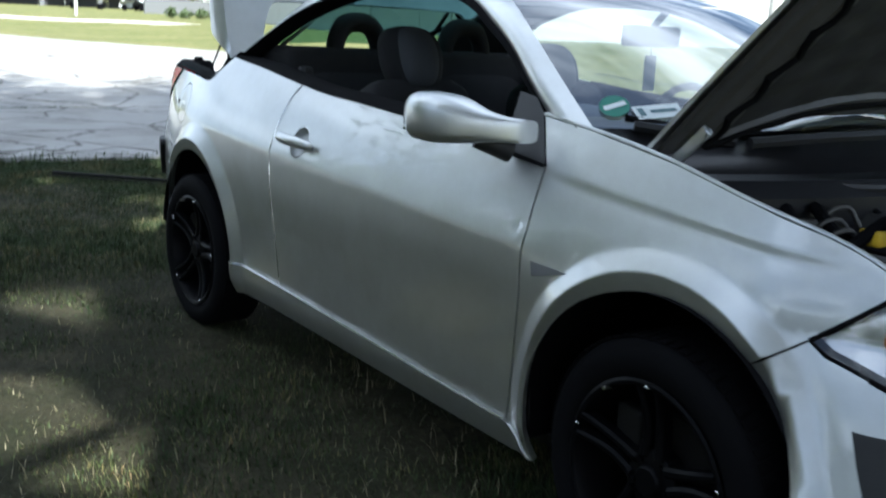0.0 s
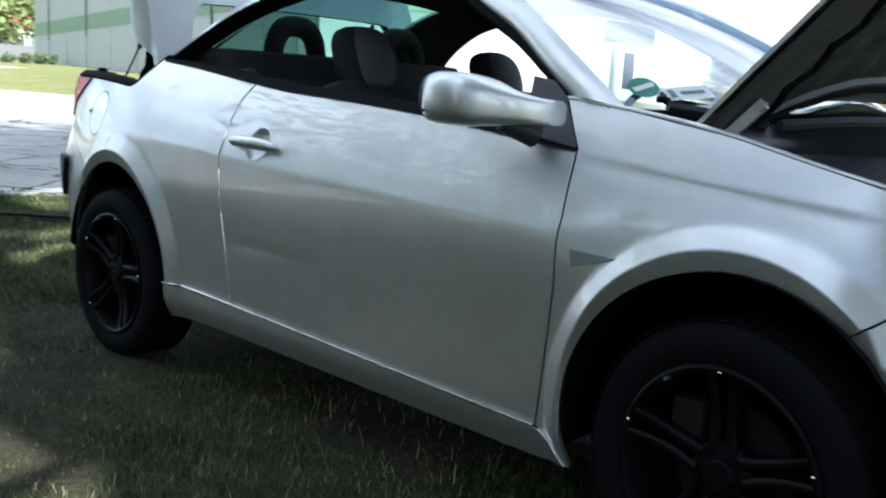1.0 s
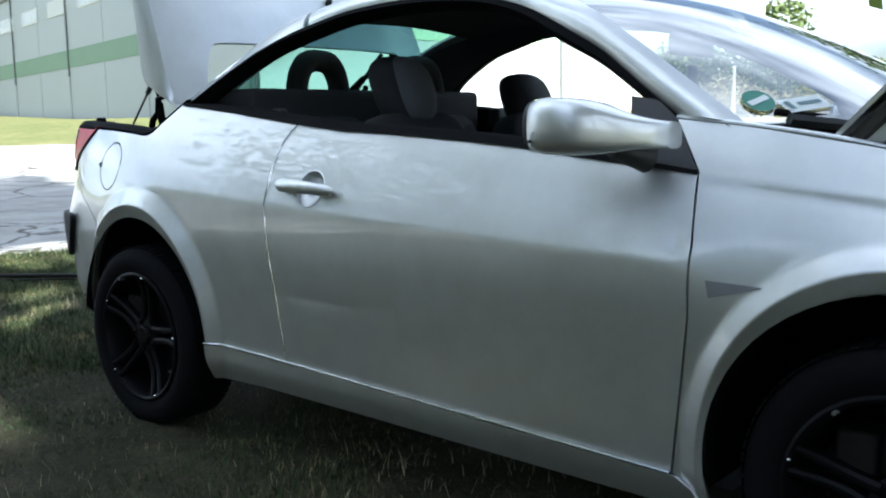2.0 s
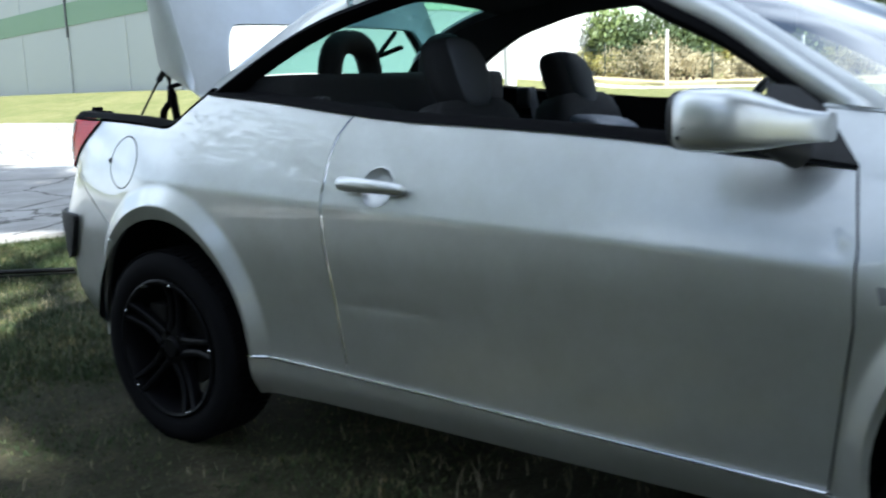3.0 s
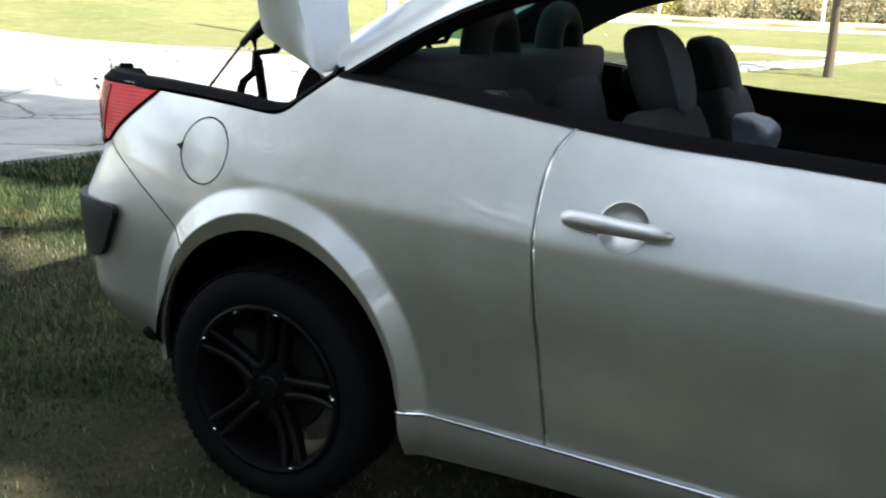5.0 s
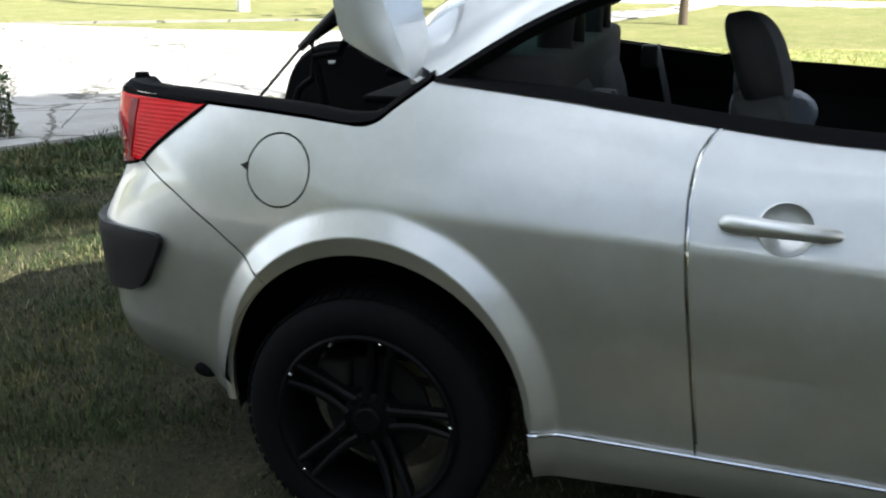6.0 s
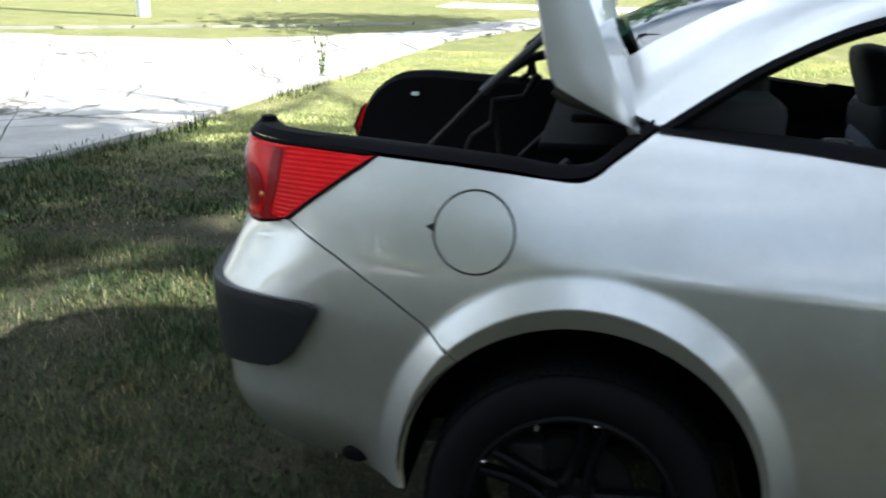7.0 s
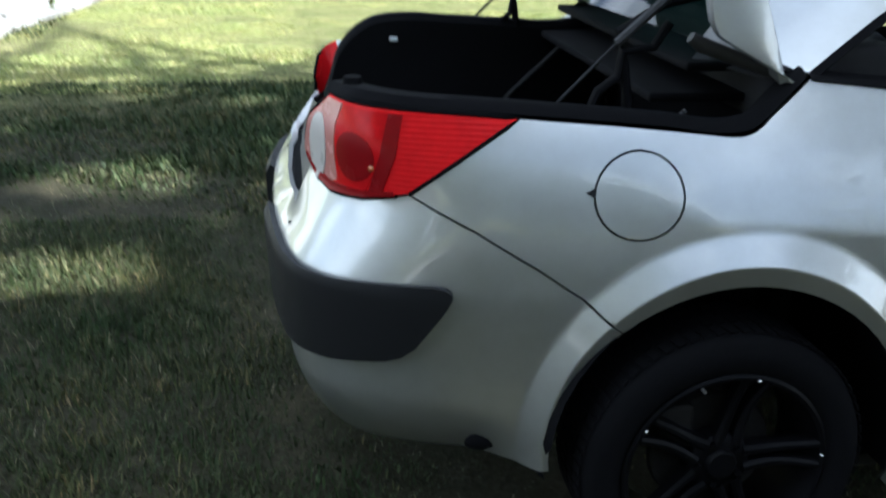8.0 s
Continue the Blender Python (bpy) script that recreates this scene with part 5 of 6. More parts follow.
# rear bench, belts and roll-over hoops
bm = bmesh.new()
for y in (-.32, .32):
    pad(bm, Matrix.Translation((.38, y, .86)) @ pose(0, 0, 0, 0, -12), .56, .16, .46)
    pad(bm, Matrix.Translation((.62, y, .56)), .56, .48, .18)
part("rear_seat", bm, FABRIC, CAR)
bm = bmesh.new()
box(bm, .10, .40, -.60, .60, 1.0, 1.17, .03)
part("rear_bulkhead", bm, FABRIC, CAR)
for y in (-.27, .27):
    bm = bmesh.new()
    rows = []
    for a in np.linspace(-20, 200, 30):
        c, s = math.cos(radians(a)), math.sin(radians(a))
        drop = -.06 if s < 0 else 0
        rows.append([(.345 + .045 * math.sin(b), y + (.102 + .034 * math.cos(b)) * math.copysign(abs(c) ** .7, c), 1.152 + drop + (.105 + .034 * math.cos(b)) * s * 1.15)
                     for b in (2 * math.pi * k / 14 for k in range(14))])
    grid(bm, rows, close=True)
    part("roll_hoop", bm, FABRIC, CAR, "black padded roll-over hoop")
for s in (-1, 1):
    bm = bmesh.new()
    tube(bm, [(.52, .60 * s, 1.10), (.56, .585 * s, .95), (.62, .55 * s, .70)], .022, 6, flat=.15)
    belt = part("seat_belt", bm, FABRIC_GREY, CAR)
    bm = bmesh.new()
    box(bm, .47, .53, .585 * s - .02, .585 * s + .02, 1.02, 1.10, .015)
    part("belt_guide", bm, BLACK, belt)
# dashboard, steering wheel and inner mirror
bm = bmesh.new()
rows = []
for y in np.linspace(-.68, .68, 17):
    c = 1 - (y / .68) ** 2
    rows.append([(2.08 + .32 * c, y, 1.025), (1.95 + .14 * c, y, 1.035), (1.72 + .04 * c, y, 1.02), (1.62, y, .95), (1.66, y, .65)])
grid(bm, rows)
part("dashboard", bm, BLACK, CAR)
bm = bmesh.new()
pts = [(1.50 + .045 * math.sin(a), .36 + .18 * math.cos(a), .93 + .17 * math.sin(a)) for a in (2 * math.pi * k / 28 for k in range(29))]
tube(bm, pts, .014, 8)
part("steering_wheel", bm, BLACK, CAR)
bm = bmesh.new()
box(bm, 1.655, 1.685, -.125, .125, 1.225, 1.29, .014)
part("inner_mirror", bm, BLACK, CAR)
bm = bmesh.new()
tube(bm, [(1.67, 0, 1.28), (1.72, 0, 1.33)], .012, 8)
part("mirror_bracket", bm, BLACK, CAR)
bm = bmesh.new()
box(bm, 1.668, 1.674, -.02, .03, 1.09, 1.20, .002)
fresh = part("air_freshener", bm, PRINT_DARK, None)
tagged(fresh, "dark card air freshener hanging under the inner mirror", "air freshener")
bm = bmesh.new()
tube(bm, [(1.67, .005, 1.23), (1.671, .005, 1.20)], .002, 5)
part("string", bm, PRINT_DARK, fresh)

# stickers in the windshield's lower corner
def on_windshield(v, s):
    k = s * (NS - 1)
    i = int(k)
    b = up_l[i] * (1 - k + i) + up_l[min(i + 1, NS - 1)] * (k - i)
    g = 1 - v * v
    q = roof_bulge(k / (NS - 1))
    return Vector((b[0] + q[0] * g, b[1] * v, b[2] + q[1] * g))


bm = bmesh.new()
c = on_windshield(-.905, .962)
ex, ey = (on_windshield(-.86, .955) - c).normalized(), (on_windshield(-.90, .92) - c).normalized()
nn = ex.cross(ey).normalized()
nn = nn if nn.x > 0 else -nn
bm.faces.new([bm.verts.new(c + nn * .004 + .039 * math.cos(a) * ex + .039 * math.sin(a) * ey) for a in (2 * math.pi * k / 28 for k in range(28))])
part("round_sticker", bm, STICKER_GREEN, GLASS_FRONT, "green round windshield sticker")
bm = bmesh.new()
c2 = on_windshield(-.79, .970)
ex2 = (on_windshield(-.70, .965) - c2).normalized()
bm.faces.new([bm.verts.new(c2 + nn * .004 + a * ex2 + b * ey) for a, b in ((-.06, -.025), (.06, -.025), (.06, .025), (-.06, .025))])
part("paper_sticker", bm, STICKER_WHITE, GLASS_FRONT, "white paper sticker with dark print")
bm = bmesh.new()
for a0, a1, b0, b1 in ((-.02, .045, -.006, .006), (-.05, -.035, -.015, .015)):
    bm.faces.new([bm.verts.new(c2 + nn * .0055 + a * ex2 + b * ey) for a, b in ((a0, b0), (a1, b0), (a1, b1), (a0, b1))])
part("sticker_print", bm, PRINT_DARK, GLASS_FRONT)
bm = bmesh.new()
bm.faces.new([bm.verts.new(c + nn * .0055 + a * ex + b * ey) for a, b in ((-.03, -.008), (.03, -.008), (.03, .008), (-.03, .008))])
part("sticker_bar", bm, STICKER_WHITE, GLASS_FRONT)

# ---- unseen trees ahead of the car, added to cast the shade over it ----
LEAF = material("leaf", (0.07, 0.11, 0.025), 0.55, 0, 0.35, 3, 20)
BARK = material("bark", (0.11, 0.085, 0.06), 0.9, 0, 0.35, 8, 60, 0.6, 40)


# openings cut into the crowns to place sun flecks: where on the ground, how wide
FLECKS = [(-2.45, .28, .27), (-2.42, .7, .3), (-2.3, 1.02, .27), (-1.95, 1.14, .2), (-1.6, 1.2, .15), (-2.85, .6, .32), (-3.4, 1.3, .42), (-4.2, 1.15, .45), (-4.75, 1.25, .38),
          (-2.3, 1.62, .12), (-1.55, 2.25, .2), (-1.75, 2.62, .17), (-2.0, 2.4, .15), (-2.9, 4.3, .14), (-2.0, 4.6, .16), (-1.2, 4.2, .13), (-2.5, 3.6, .12), (-3.2, 4.8, .15), (-1.0, 3.2, .12),
          (.42, -1.0, .12), (.66, -1.02, .07), (-.28, -1.0, .09), (-.04, -1.16, .15), (-.5, -1.36, .21), (.53, -1.66, .13), (1.08, -1.72, .24), (-3.75, -.41, .28), (-2.3, -.45, .1), (-.6, -1.1, .11), (-3.15, -.19, .2), (-2.08, -.35, .2), (-1.32, -.91, .12), (1.0, -1.7, .2), (-.1, -1.17, .12), (-1.84, 2.44, .16)]
# and many small gaps between the leaves
rngf = random.Random(77)
FLECKS += [(rngf.uniform(-5, 3), rngf.choice((rngf.uniform(-2.2, -1.1), rngf.uniform(1.3, 5.2), rngf.uniform(1.3, 5.2))), rngf.uniform(.01, .06)) for k in range(70)]


def shaded(c, leaf):
    """Whether a leaf at c throws its shade outside the flecks and the open field."""
    g = c[:, :2] - c[:, 2:] * np.array((SUN_WAY.x, SUN_WAY.y)) / SUN_WAY.z
    wob = .22 * np.sin(2.3 * g[:, 0] + 1.1) + .16 * np.sin(5.1 * g[:, 0])
    keep = g[:, 1] < 5.35 + wob
    for fx, fy, fr in FLECKS:
        keep &= np.hypot(g[:, 0] - fx, g[:, 1] - fy) > fr * 1.2 + leaf * .55
    return keep


def build_tree(name, x, y, height, crown_low, radius, leaves, seed, leaf=0.16, label="", mat=None, open_crown=False):
    tree = tagged(new(name), label, "tree")
    z0 = float(ground_height(x, y))
    rng = np.random.RandomState(seed)
    bm = bmesh.new()
    top = height * 0.82
    pts = [(x + .12 * math.sin(h * 1.3 + seed) * h / height, y + .12 * math.cos(h * 1.1) * h / height, z0 - .1 + h) for h in np.linspace(0, top, 10)]
    tube(bm, pts, list(np.linspace(.013 * height, .004 * height, 10)), 10)
    ends = []
    for k in range(22):
        h = crown_low + (top - crown_low) * (k / 22) ** .9
        a = k * 2.4 + seed
        reach = radius * (0.55 + 0.45 * math.sin(math.pi * (h - crown_low) / (height - crown_low) * .8 + .5)) * rng.uniform(.7, 1.05)
        p = [(x + reach * f * math.cos(a + .3 * f), y + reach * f * math.sin(a + .3 * f), z0 + h + reach * .55 * f ** 1.3) for f in (0, .3, .65, 1)]
        tube(bm, p, [.006 * height, .004 * height, .003 * height, .0015 * height], 6)
        ends += [np.array(p[2]), np.array(p[3]), (np.array(p[2]) + np.array(p[3])) / 2]
    part("trunk", bm, BARK, tree)
    ends = np.array(ends)
    pick = ends[rng.randint(len(ends), size=leaves)]
    clump = rng.normal(size=(leaves, 3)) * radius * .20
    c = pick + clump
    if open_crown:
        c = c[shaded(c, leaf)]
        leaves = len(c)
    a = rng.normal(size=(leaves, 3))
    a /= np.linalg.norm(a, axis=1, keepdims=True)
    b = np.cross(a, rng.normal(size=(leaves, 3)))
    b /= np.linalg.norm(b, axis=1, keepdims=True)
    s = leaf * rng.uniform(.6, 1.3, (leaves, 1))
    v = np.stack([c - a * s, c - b * s * .5, c + a * s, c + b * s * .5], 1).reshape(-1, 3)
    f = np.arange(leaves * 4).reshape(-1, 4)
    crown = from_arrays("crown", v, f.tolist(), mat or LEAF, smooth=False)
    crown.parent = tree
    return tree


# the fourth stands behind the camera, added to darken the rear quarter's reflection
for k, (x, y, h, lo, r, n) in enumerate(((8.2, -3.5, 15.5, 6.2, 3.2, 12000), (7.8, 1.6, 18.0, 5.0, 3.6, 9000), (11.5, -3.2, 29.0, 12.5, 4.8, 23000), (-6.8, -8.8, 14.5, 2.6, 4.2, 10000), (10.5, 3.0, 20.0, 9.0, 3.4, 9000), (9.0, -7.2, 14.0, 3.6, 3.6, 12000))):
    build_tree("shade_tree", x, y, h, lo, r, n, (21, 35, 54, 23, 47, 62)[k], .22 if k == 2 else .14, "unseen tall broadleaf tree added for shade and dark reflections", open_crown=True)
# an unseen row closes the place behind the camera, added to darken the paint's reflections
for k in range(9):
    build_tree("row_tree", -26 + k * 5.6 + 1.2 * math.sin(k * 2.2), -16.5 - 1.5 * math.cos(k * 1.7), (6.8 if k < 5 else 4.0) + .8 * math.sin(k * 3.1), .7, 3.2, 7000, 60 + k, .22, "unseen green tree in a row, added for the paint's reflections")

# ---- grass blades near the car ----
def blade_material(name, k, tones=((0.0, (0.020, 0.036, 0.011)), (0.5, (0.036, 0.060, 0.017)), (0.78, (0.075, 0.092, 0.034)), (1.0, (0.22, 0.19, 0.115))), patchy=1.0):
    m = bpy.data.materials.new(name)
    m.use_nodes = True
    nt = m.node_tree
    p = nt.nodes["Principled BSDF"]
    g = nt.nodes.new("ShaderNodeNewGeometry")
    n = noise_node(nt, 1.6, 4, 0.6)
    a = ramp(nt, g.outputs["Random Per Island"], [(p_, tuple(c_ * k for c_ in q_)) for p_, q_ in tones])
    b = ramp(nt, n.outputs[0], [(0.36, (0.55, 0.78, 0.5)), (0.52, (1.0, 0.97, 0.85)), (0.68, (1.9, 1.5, 1.4))])
    clump = noise_node(nt, 8.0, 5, 0.65)
    d = ramp(nt, clump.outputs[0], [(0.36, (0.62, 0.8, 0.52)), (0.52, (0.95, 1.0, 0.9)), (0.68, (1.7, 1.45, 1.3))])
    nt.links.new(mix(nt, mix(nt, a, b, patchy, 'MULTIPLY'), d, patchy, 'MULTIPLY'), p.inputs["Base Color"])
    p.inputs["Roughness"].default_value = 0.6
    p.inputs["Specular IOR Level"].default_value = 0.25
    return m


# tree shade and sun put into the tones: dark blades near, pale ones beyond
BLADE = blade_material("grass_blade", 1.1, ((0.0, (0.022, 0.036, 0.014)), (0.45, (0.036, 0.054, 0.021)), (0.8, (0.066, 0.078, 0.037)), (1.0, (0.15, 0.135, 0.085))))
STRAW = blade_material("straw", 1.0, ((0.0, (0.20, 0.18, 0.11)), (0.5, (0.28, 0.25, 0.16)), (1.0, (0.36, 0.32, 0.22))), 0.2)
BLADE_DRY_SUNLIT = blade_material("sunlit_dry_grass_blade", 1.25, ((0.0, (0.27, 0.31, 0.11)), (0.5, (0.33, 0.35, 0.135)), (0.78, (0.40, 0.39, 0.18)), (1.0, (0.50, 0.45, 0.27))), 0.35)


def ripple(x, y, k, seed):
    """Smooth random waves over the ground between 0 and 1."""
    r = np.random.RandomState(seed + 500)
    s = 0
    for q in range(7):
        a, f, p = r.uniform(0, 6.28), k * r.uniform(.6, 1.5), r.uniform(0, 6.28)
        s = s + np.sin(f * (x * math.cos(a) + y * math.sin(a)) + p)
    return np.clip(.5 + s / 5.2, 0, 1)


def build_blades(name, count, x0, x1, y0, y1, tall, seed, keep=None, thick=0.0035, label="", mat=None):
    rng = np.random.RandomState(seed)
    x, y = rng.uniform(x0, x1, count), rng.uniform(y0, y1, count)
    if keep is not None:
        ok = keep(x, y)
        x, y = x[ok], y[ok]
    n = len(x)
    patch = ripple(x, y, 1.3, seed) * .5 + ripple(x, y, 4.5, seed + 1) * .35 + ripple(x, y, 13, seed + 2) * .15
    ok = rng.rand(n) < np.clip(1.6 * patch, .18, 1)
    x, y, patch = x[ok], y[ok], patch[ok]
    n = len(x)
    h = tall * (0.3 + 0.7 * rng.rand(n) ** 1.5) * (0.2 + 1.5 * patch)
    z = ground_height(x, y) - 0.006
    a = rng.uniform(0, 2 * np.pi, n)
    lean = h * rng.uniform(.15, .9, n)
    dx, dy = np.cos(a) * lean, np.sin(a) * lean
    w = thick * rng.uniform(.6, 1.4, n)
    px, py = -np.sin(a) * w, np.cos(a) * w
    v = np.stack([np.c_[x - px, y - py, z], np.c_[x + px, y + py, z],
                  np.c_[x + dx * .4 + px * .7, y + dy * .4 + py * .7, z + h * .62], np.c_[x + dx * .4 - px * .7, y + dy * .4 - py * .7, z + h * .62],
                  np.c_[x + dx, y + dy, z + h]], 1).reshape(-1, 3)
    me = bpy.data.meshes.new(name)
    me.vertices.add(5 * n)
    me.vertices.foreach_set("co", v.ravel())
    base = np.arange(n) * 5
    loops = np.stack([base, base + 1, base + 2, base + 3, base + 3, base + 2, base + 4], 1).ravel()
    me.loops.add(7 * n)
    me.loops.foreach_set("vertex_index", loops)
    me.polygons.add(2 * n)
    starts = np.stack([np.arange(n) * 7, np.arange(n) * 7 + 4], 1).ravel()
    me.polygons.foreach_set("loop_start", starts)
    me.update(calc_edges=True)
    me.validate()
    me.materials.append(mat or BLADE)
    return tagged(new(name, me), label, "grass", kind="stuff")


def along_edge(x, y):
    """A ragged band along the concrete's near edge."""
    return np.abs(x - edge_x(y) - .12) < .38 * ripple(x, y, 2.2, 31) ** 1.5


def in_joints(x, y):
    """Ragged lines along the joints and cracks between the slabs."""
    bend = .10 * (ripple(x, y, 2.6, 41) - .5)
    u, v = ((x + 11) * math.cos(radians(28)) + (y - 5) * math.sin(radians(28))) / 2.6 + bend, (-(x + 11) * math.sin(radians(28)) + (y - 5) * math.cos(radians(28))) / 3.12 + bend
    near = np.minimum(np.abs(u - np.round(u)) * 2.6, np.abs(v - np.round(v)) * 3.12)
    crack = np.abs(ripple(x, y, 1.1, 47) - .5) * 1.6
    grown = ripple(x, y, 1.4, 43)
    return (x < edge_x(y) - .1) & (np.minimum(near, crack + .02) < .085 * np.clip(grown - .30, 0, 1) / .4)


def on_grass(x, y):
    return x > edge_x(y) + 0.05


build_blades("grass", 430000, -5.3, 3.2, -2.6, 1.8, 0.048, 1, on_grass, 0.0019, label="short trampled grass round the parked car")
build_blades("straw", 16000, -5.3, 3.2, -2.6, 4.5, 0.055, 15, on_grass, 0.0013, label="pale dry straws among the shaded grass", mat=STRAW)
build_blades("grass", 26000, -6.0, -3.2, -3.0, 12.0, 0.085, 8, along_edge, 0.005, label="green tufts along the edge of the concrete")
build_blades("grass", 420000, -14, -3.4, -4.5, 8.5, 0.045, 12, in_joints, 0.006, label="low grass growing in the joints of the concrete")
# unseen blades behind the camera, added to darken what the door reflects
build_blades("grass", 110000, -6.0, 5.0, -5.2, -2.6, 0.06, 5, on_grass, 0.006, label="unseen grass by the lane, added to darken the paint's reflection")
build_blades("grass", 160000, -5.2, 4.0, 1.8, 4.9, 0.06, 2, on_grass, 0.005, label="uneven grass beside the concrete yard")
build_blades("grass", 300000, -5.2, 4.5, 4.6, 12.0, 0.026, 3, on_grass, 0.004, label="dry grass beyond the car, coloured paler for the sun", mat=BLADE_DRY_SUNLIT)


# ---- an unseen lane, added so that the car's paint reflects dark ground ----
ASPHALT = material("asphalt", (0.045, 0.045, 0.047), 0.9, 0, 0.2, 1.5, 60, 0.3, 60, spec=0.2)


def build_unseen_lane():
    xs, ys = np.arange(-40, 41, 2.0), np.linspace(-20, -5.2, 9)
    bm = bmesh.new()
    grid(bm, [[(x, y, float(ground_height(x, y)) + .03) for x in xs] for y in ys])
    tagged(part("road", bm, ASPHALT, None), "unseen grey asphalt lane added for the paint's reflections", "road", kind="structure")


build_unseen_lane()


# ---- far things ----
DRY = material("dry_grass_bank", (0.42, 0.35, 0.20), 0.95, 0, 0.3, 2, 20, 0.6, 20)
PATHM = material("pale_path", (0.55, 0.51, 0.45), 0.95, 0, 0.12, 1, 20)
POST = material("pale_post", (0.66, 0.65, 0.62), 0.8, 0, 0.12, 2, 20)
FAR_LEAF = material("far_leaf", (0.15, 0.195, 0.06), 0.6, 0, 0.4, 0.8, 6)
DRY_LEAF = material("dry_stalks", (0.40, 0.35, 0.22), 0.8, 0, 0.3, 0.8, 6)
YELLOW_LEAF = material("yellow_leaf", (0.36, 0.33, 0.10), 0.6, 0, 0.3, 0.8, 6)
DARK_LEAF = material("dark_leaf", (0.09, 0.13, 0.05), 0.6, 0, 0.4, 0.8, 6)
OFFICE = material("office_grey", (0.17, 0.175, 0.18), 0.7, 0, 0.05, 0.4, 5)
DARK_BAY = material("dark_bay", (0.05, 0.05, 0.055), 0.7, 0, 0.2, 0.5, 5)
TILE_ROOF = material("red_roof", (0.42, 0.20, 0.12), 0.85, 0, 0.15, 1, 8)
WIRE = material("fence_wire", (0.05, 0.07, 0.06), 0.6, 0.3, 0.1)
CAR_WHITE = material("white_car_paint", (0.75, 0.76, 0.78), 0.3, 0, 0.03, coat=0.8)
CAR_GREY = material("grey_car_paint", (0.28, 0.29, 0.30), 0.3, 0.3, 0.03, coat=0.8)


def strip_on_ground(name, points, width, mat, label, lift=0.02):
    bm = bmesh.new()
    rows = []
    p = spline(points, 60)
    for i in range(len(p)):
        t = p[min(i + 1, len(p) - 1)] - p[max(i - 1, 0)]
        n = np.array([-t[1], t[0]]) / np.linalg.norm(t)
        w = width * (1 + 0.15 * math.sin(i * 1.7))
        rows.append([(q[0], q[1], float(ground_height(q[0], q[1])) + lift - (0.25 if abs(f) == 1 else 0)) for f in (-1, -.97, 0, .97, 1) for q in (p[i] + n * w / 2 * f,)])
    grid(bm, rows)
    ob = part(name, bm, mat, None)
    return tagged(ob, label, "path", kind="structure")


strip_on_ground("path", [(-75, 10), (-58, 13.5), (-50.5, 16.6), (-47, 17.5)], 2.2, PATHM, "pale gravel path across the grass")
strip_on_ground("path", [(-4, 21.5), (0, 21.0), (5, 20.5), (14, 19.5)], 1.6, PATHM, "pale worn strip in the grass")
strip_on_ground("path", [(-22, 36), (-12, 33.6), (-4, 33.4), (10, 33.0), (30, 31)], 1.5, PATHM, "pale track before the fence")
strip_on_ground("bank", [(-21, 40.5), (-12, 38.4), (-4, 38.0), (10, 37.5), (35, 36)], 5.5, DRY, "strip of dry tall grass before the bushes", 0.12)


def build_post(x, y, h, r, label, name="fence_post"):
    bm = bmesh.new()
    z = float(ground_height(x, y))
    tube(bm, [(x, y, z - .2), (x, y, z + h * .6), (x + .01, y, z + h)], [r, r, r * .92], 10)
    return tagged(part(name, bm, POST, None), label, "post")


for x, y, h in ((-13.6, 34.8, 2.3), (-8.5, 35.8, 1.8), (-2.5, 36.5, 1.8)):
    build_post(x, y, h, .07, "pale concrete post on the grass")
pole = build_post(-9.2, 15.87, 7.5, .14, "round concrete power pole on the grass", "power_pole")
build_post(-17.9, 42.7, 6.2, .07, "tall pale lamp post by the bushes", "lamp_post")
build_post(-63.8, 16.5, 5.6, .10, "tall pale lamp post beside the path", "lamp_post")
build_post(4.6, 30.0, 6.5, .11, "tall pale lamp post by the bushes", "lamp_post")

# wire fence before the bushes
fence = tagged(new("wire_fence"), "dark wire fence on thin posts", "fence")
for k in range(16):
    x = -21 + k * 2.6
    bm = bmesh.new()
    z = float(ground_height(x, 38.8))
    tube(bm, [(x, 38.8, z), (x, 38.8, z + 1.7)], .035, 6)
    part("post", bm, WIRE, fence)
for k in range(7):
    bm = bmesh.new()
    tube(bm, [(x, 38.8, float(ground_height(x, 38.8)) + .35 + k * .2) for x in np.linspace(-21, 18, 20)], .011, 5)
    part("wire", bm, WIRE, fence)


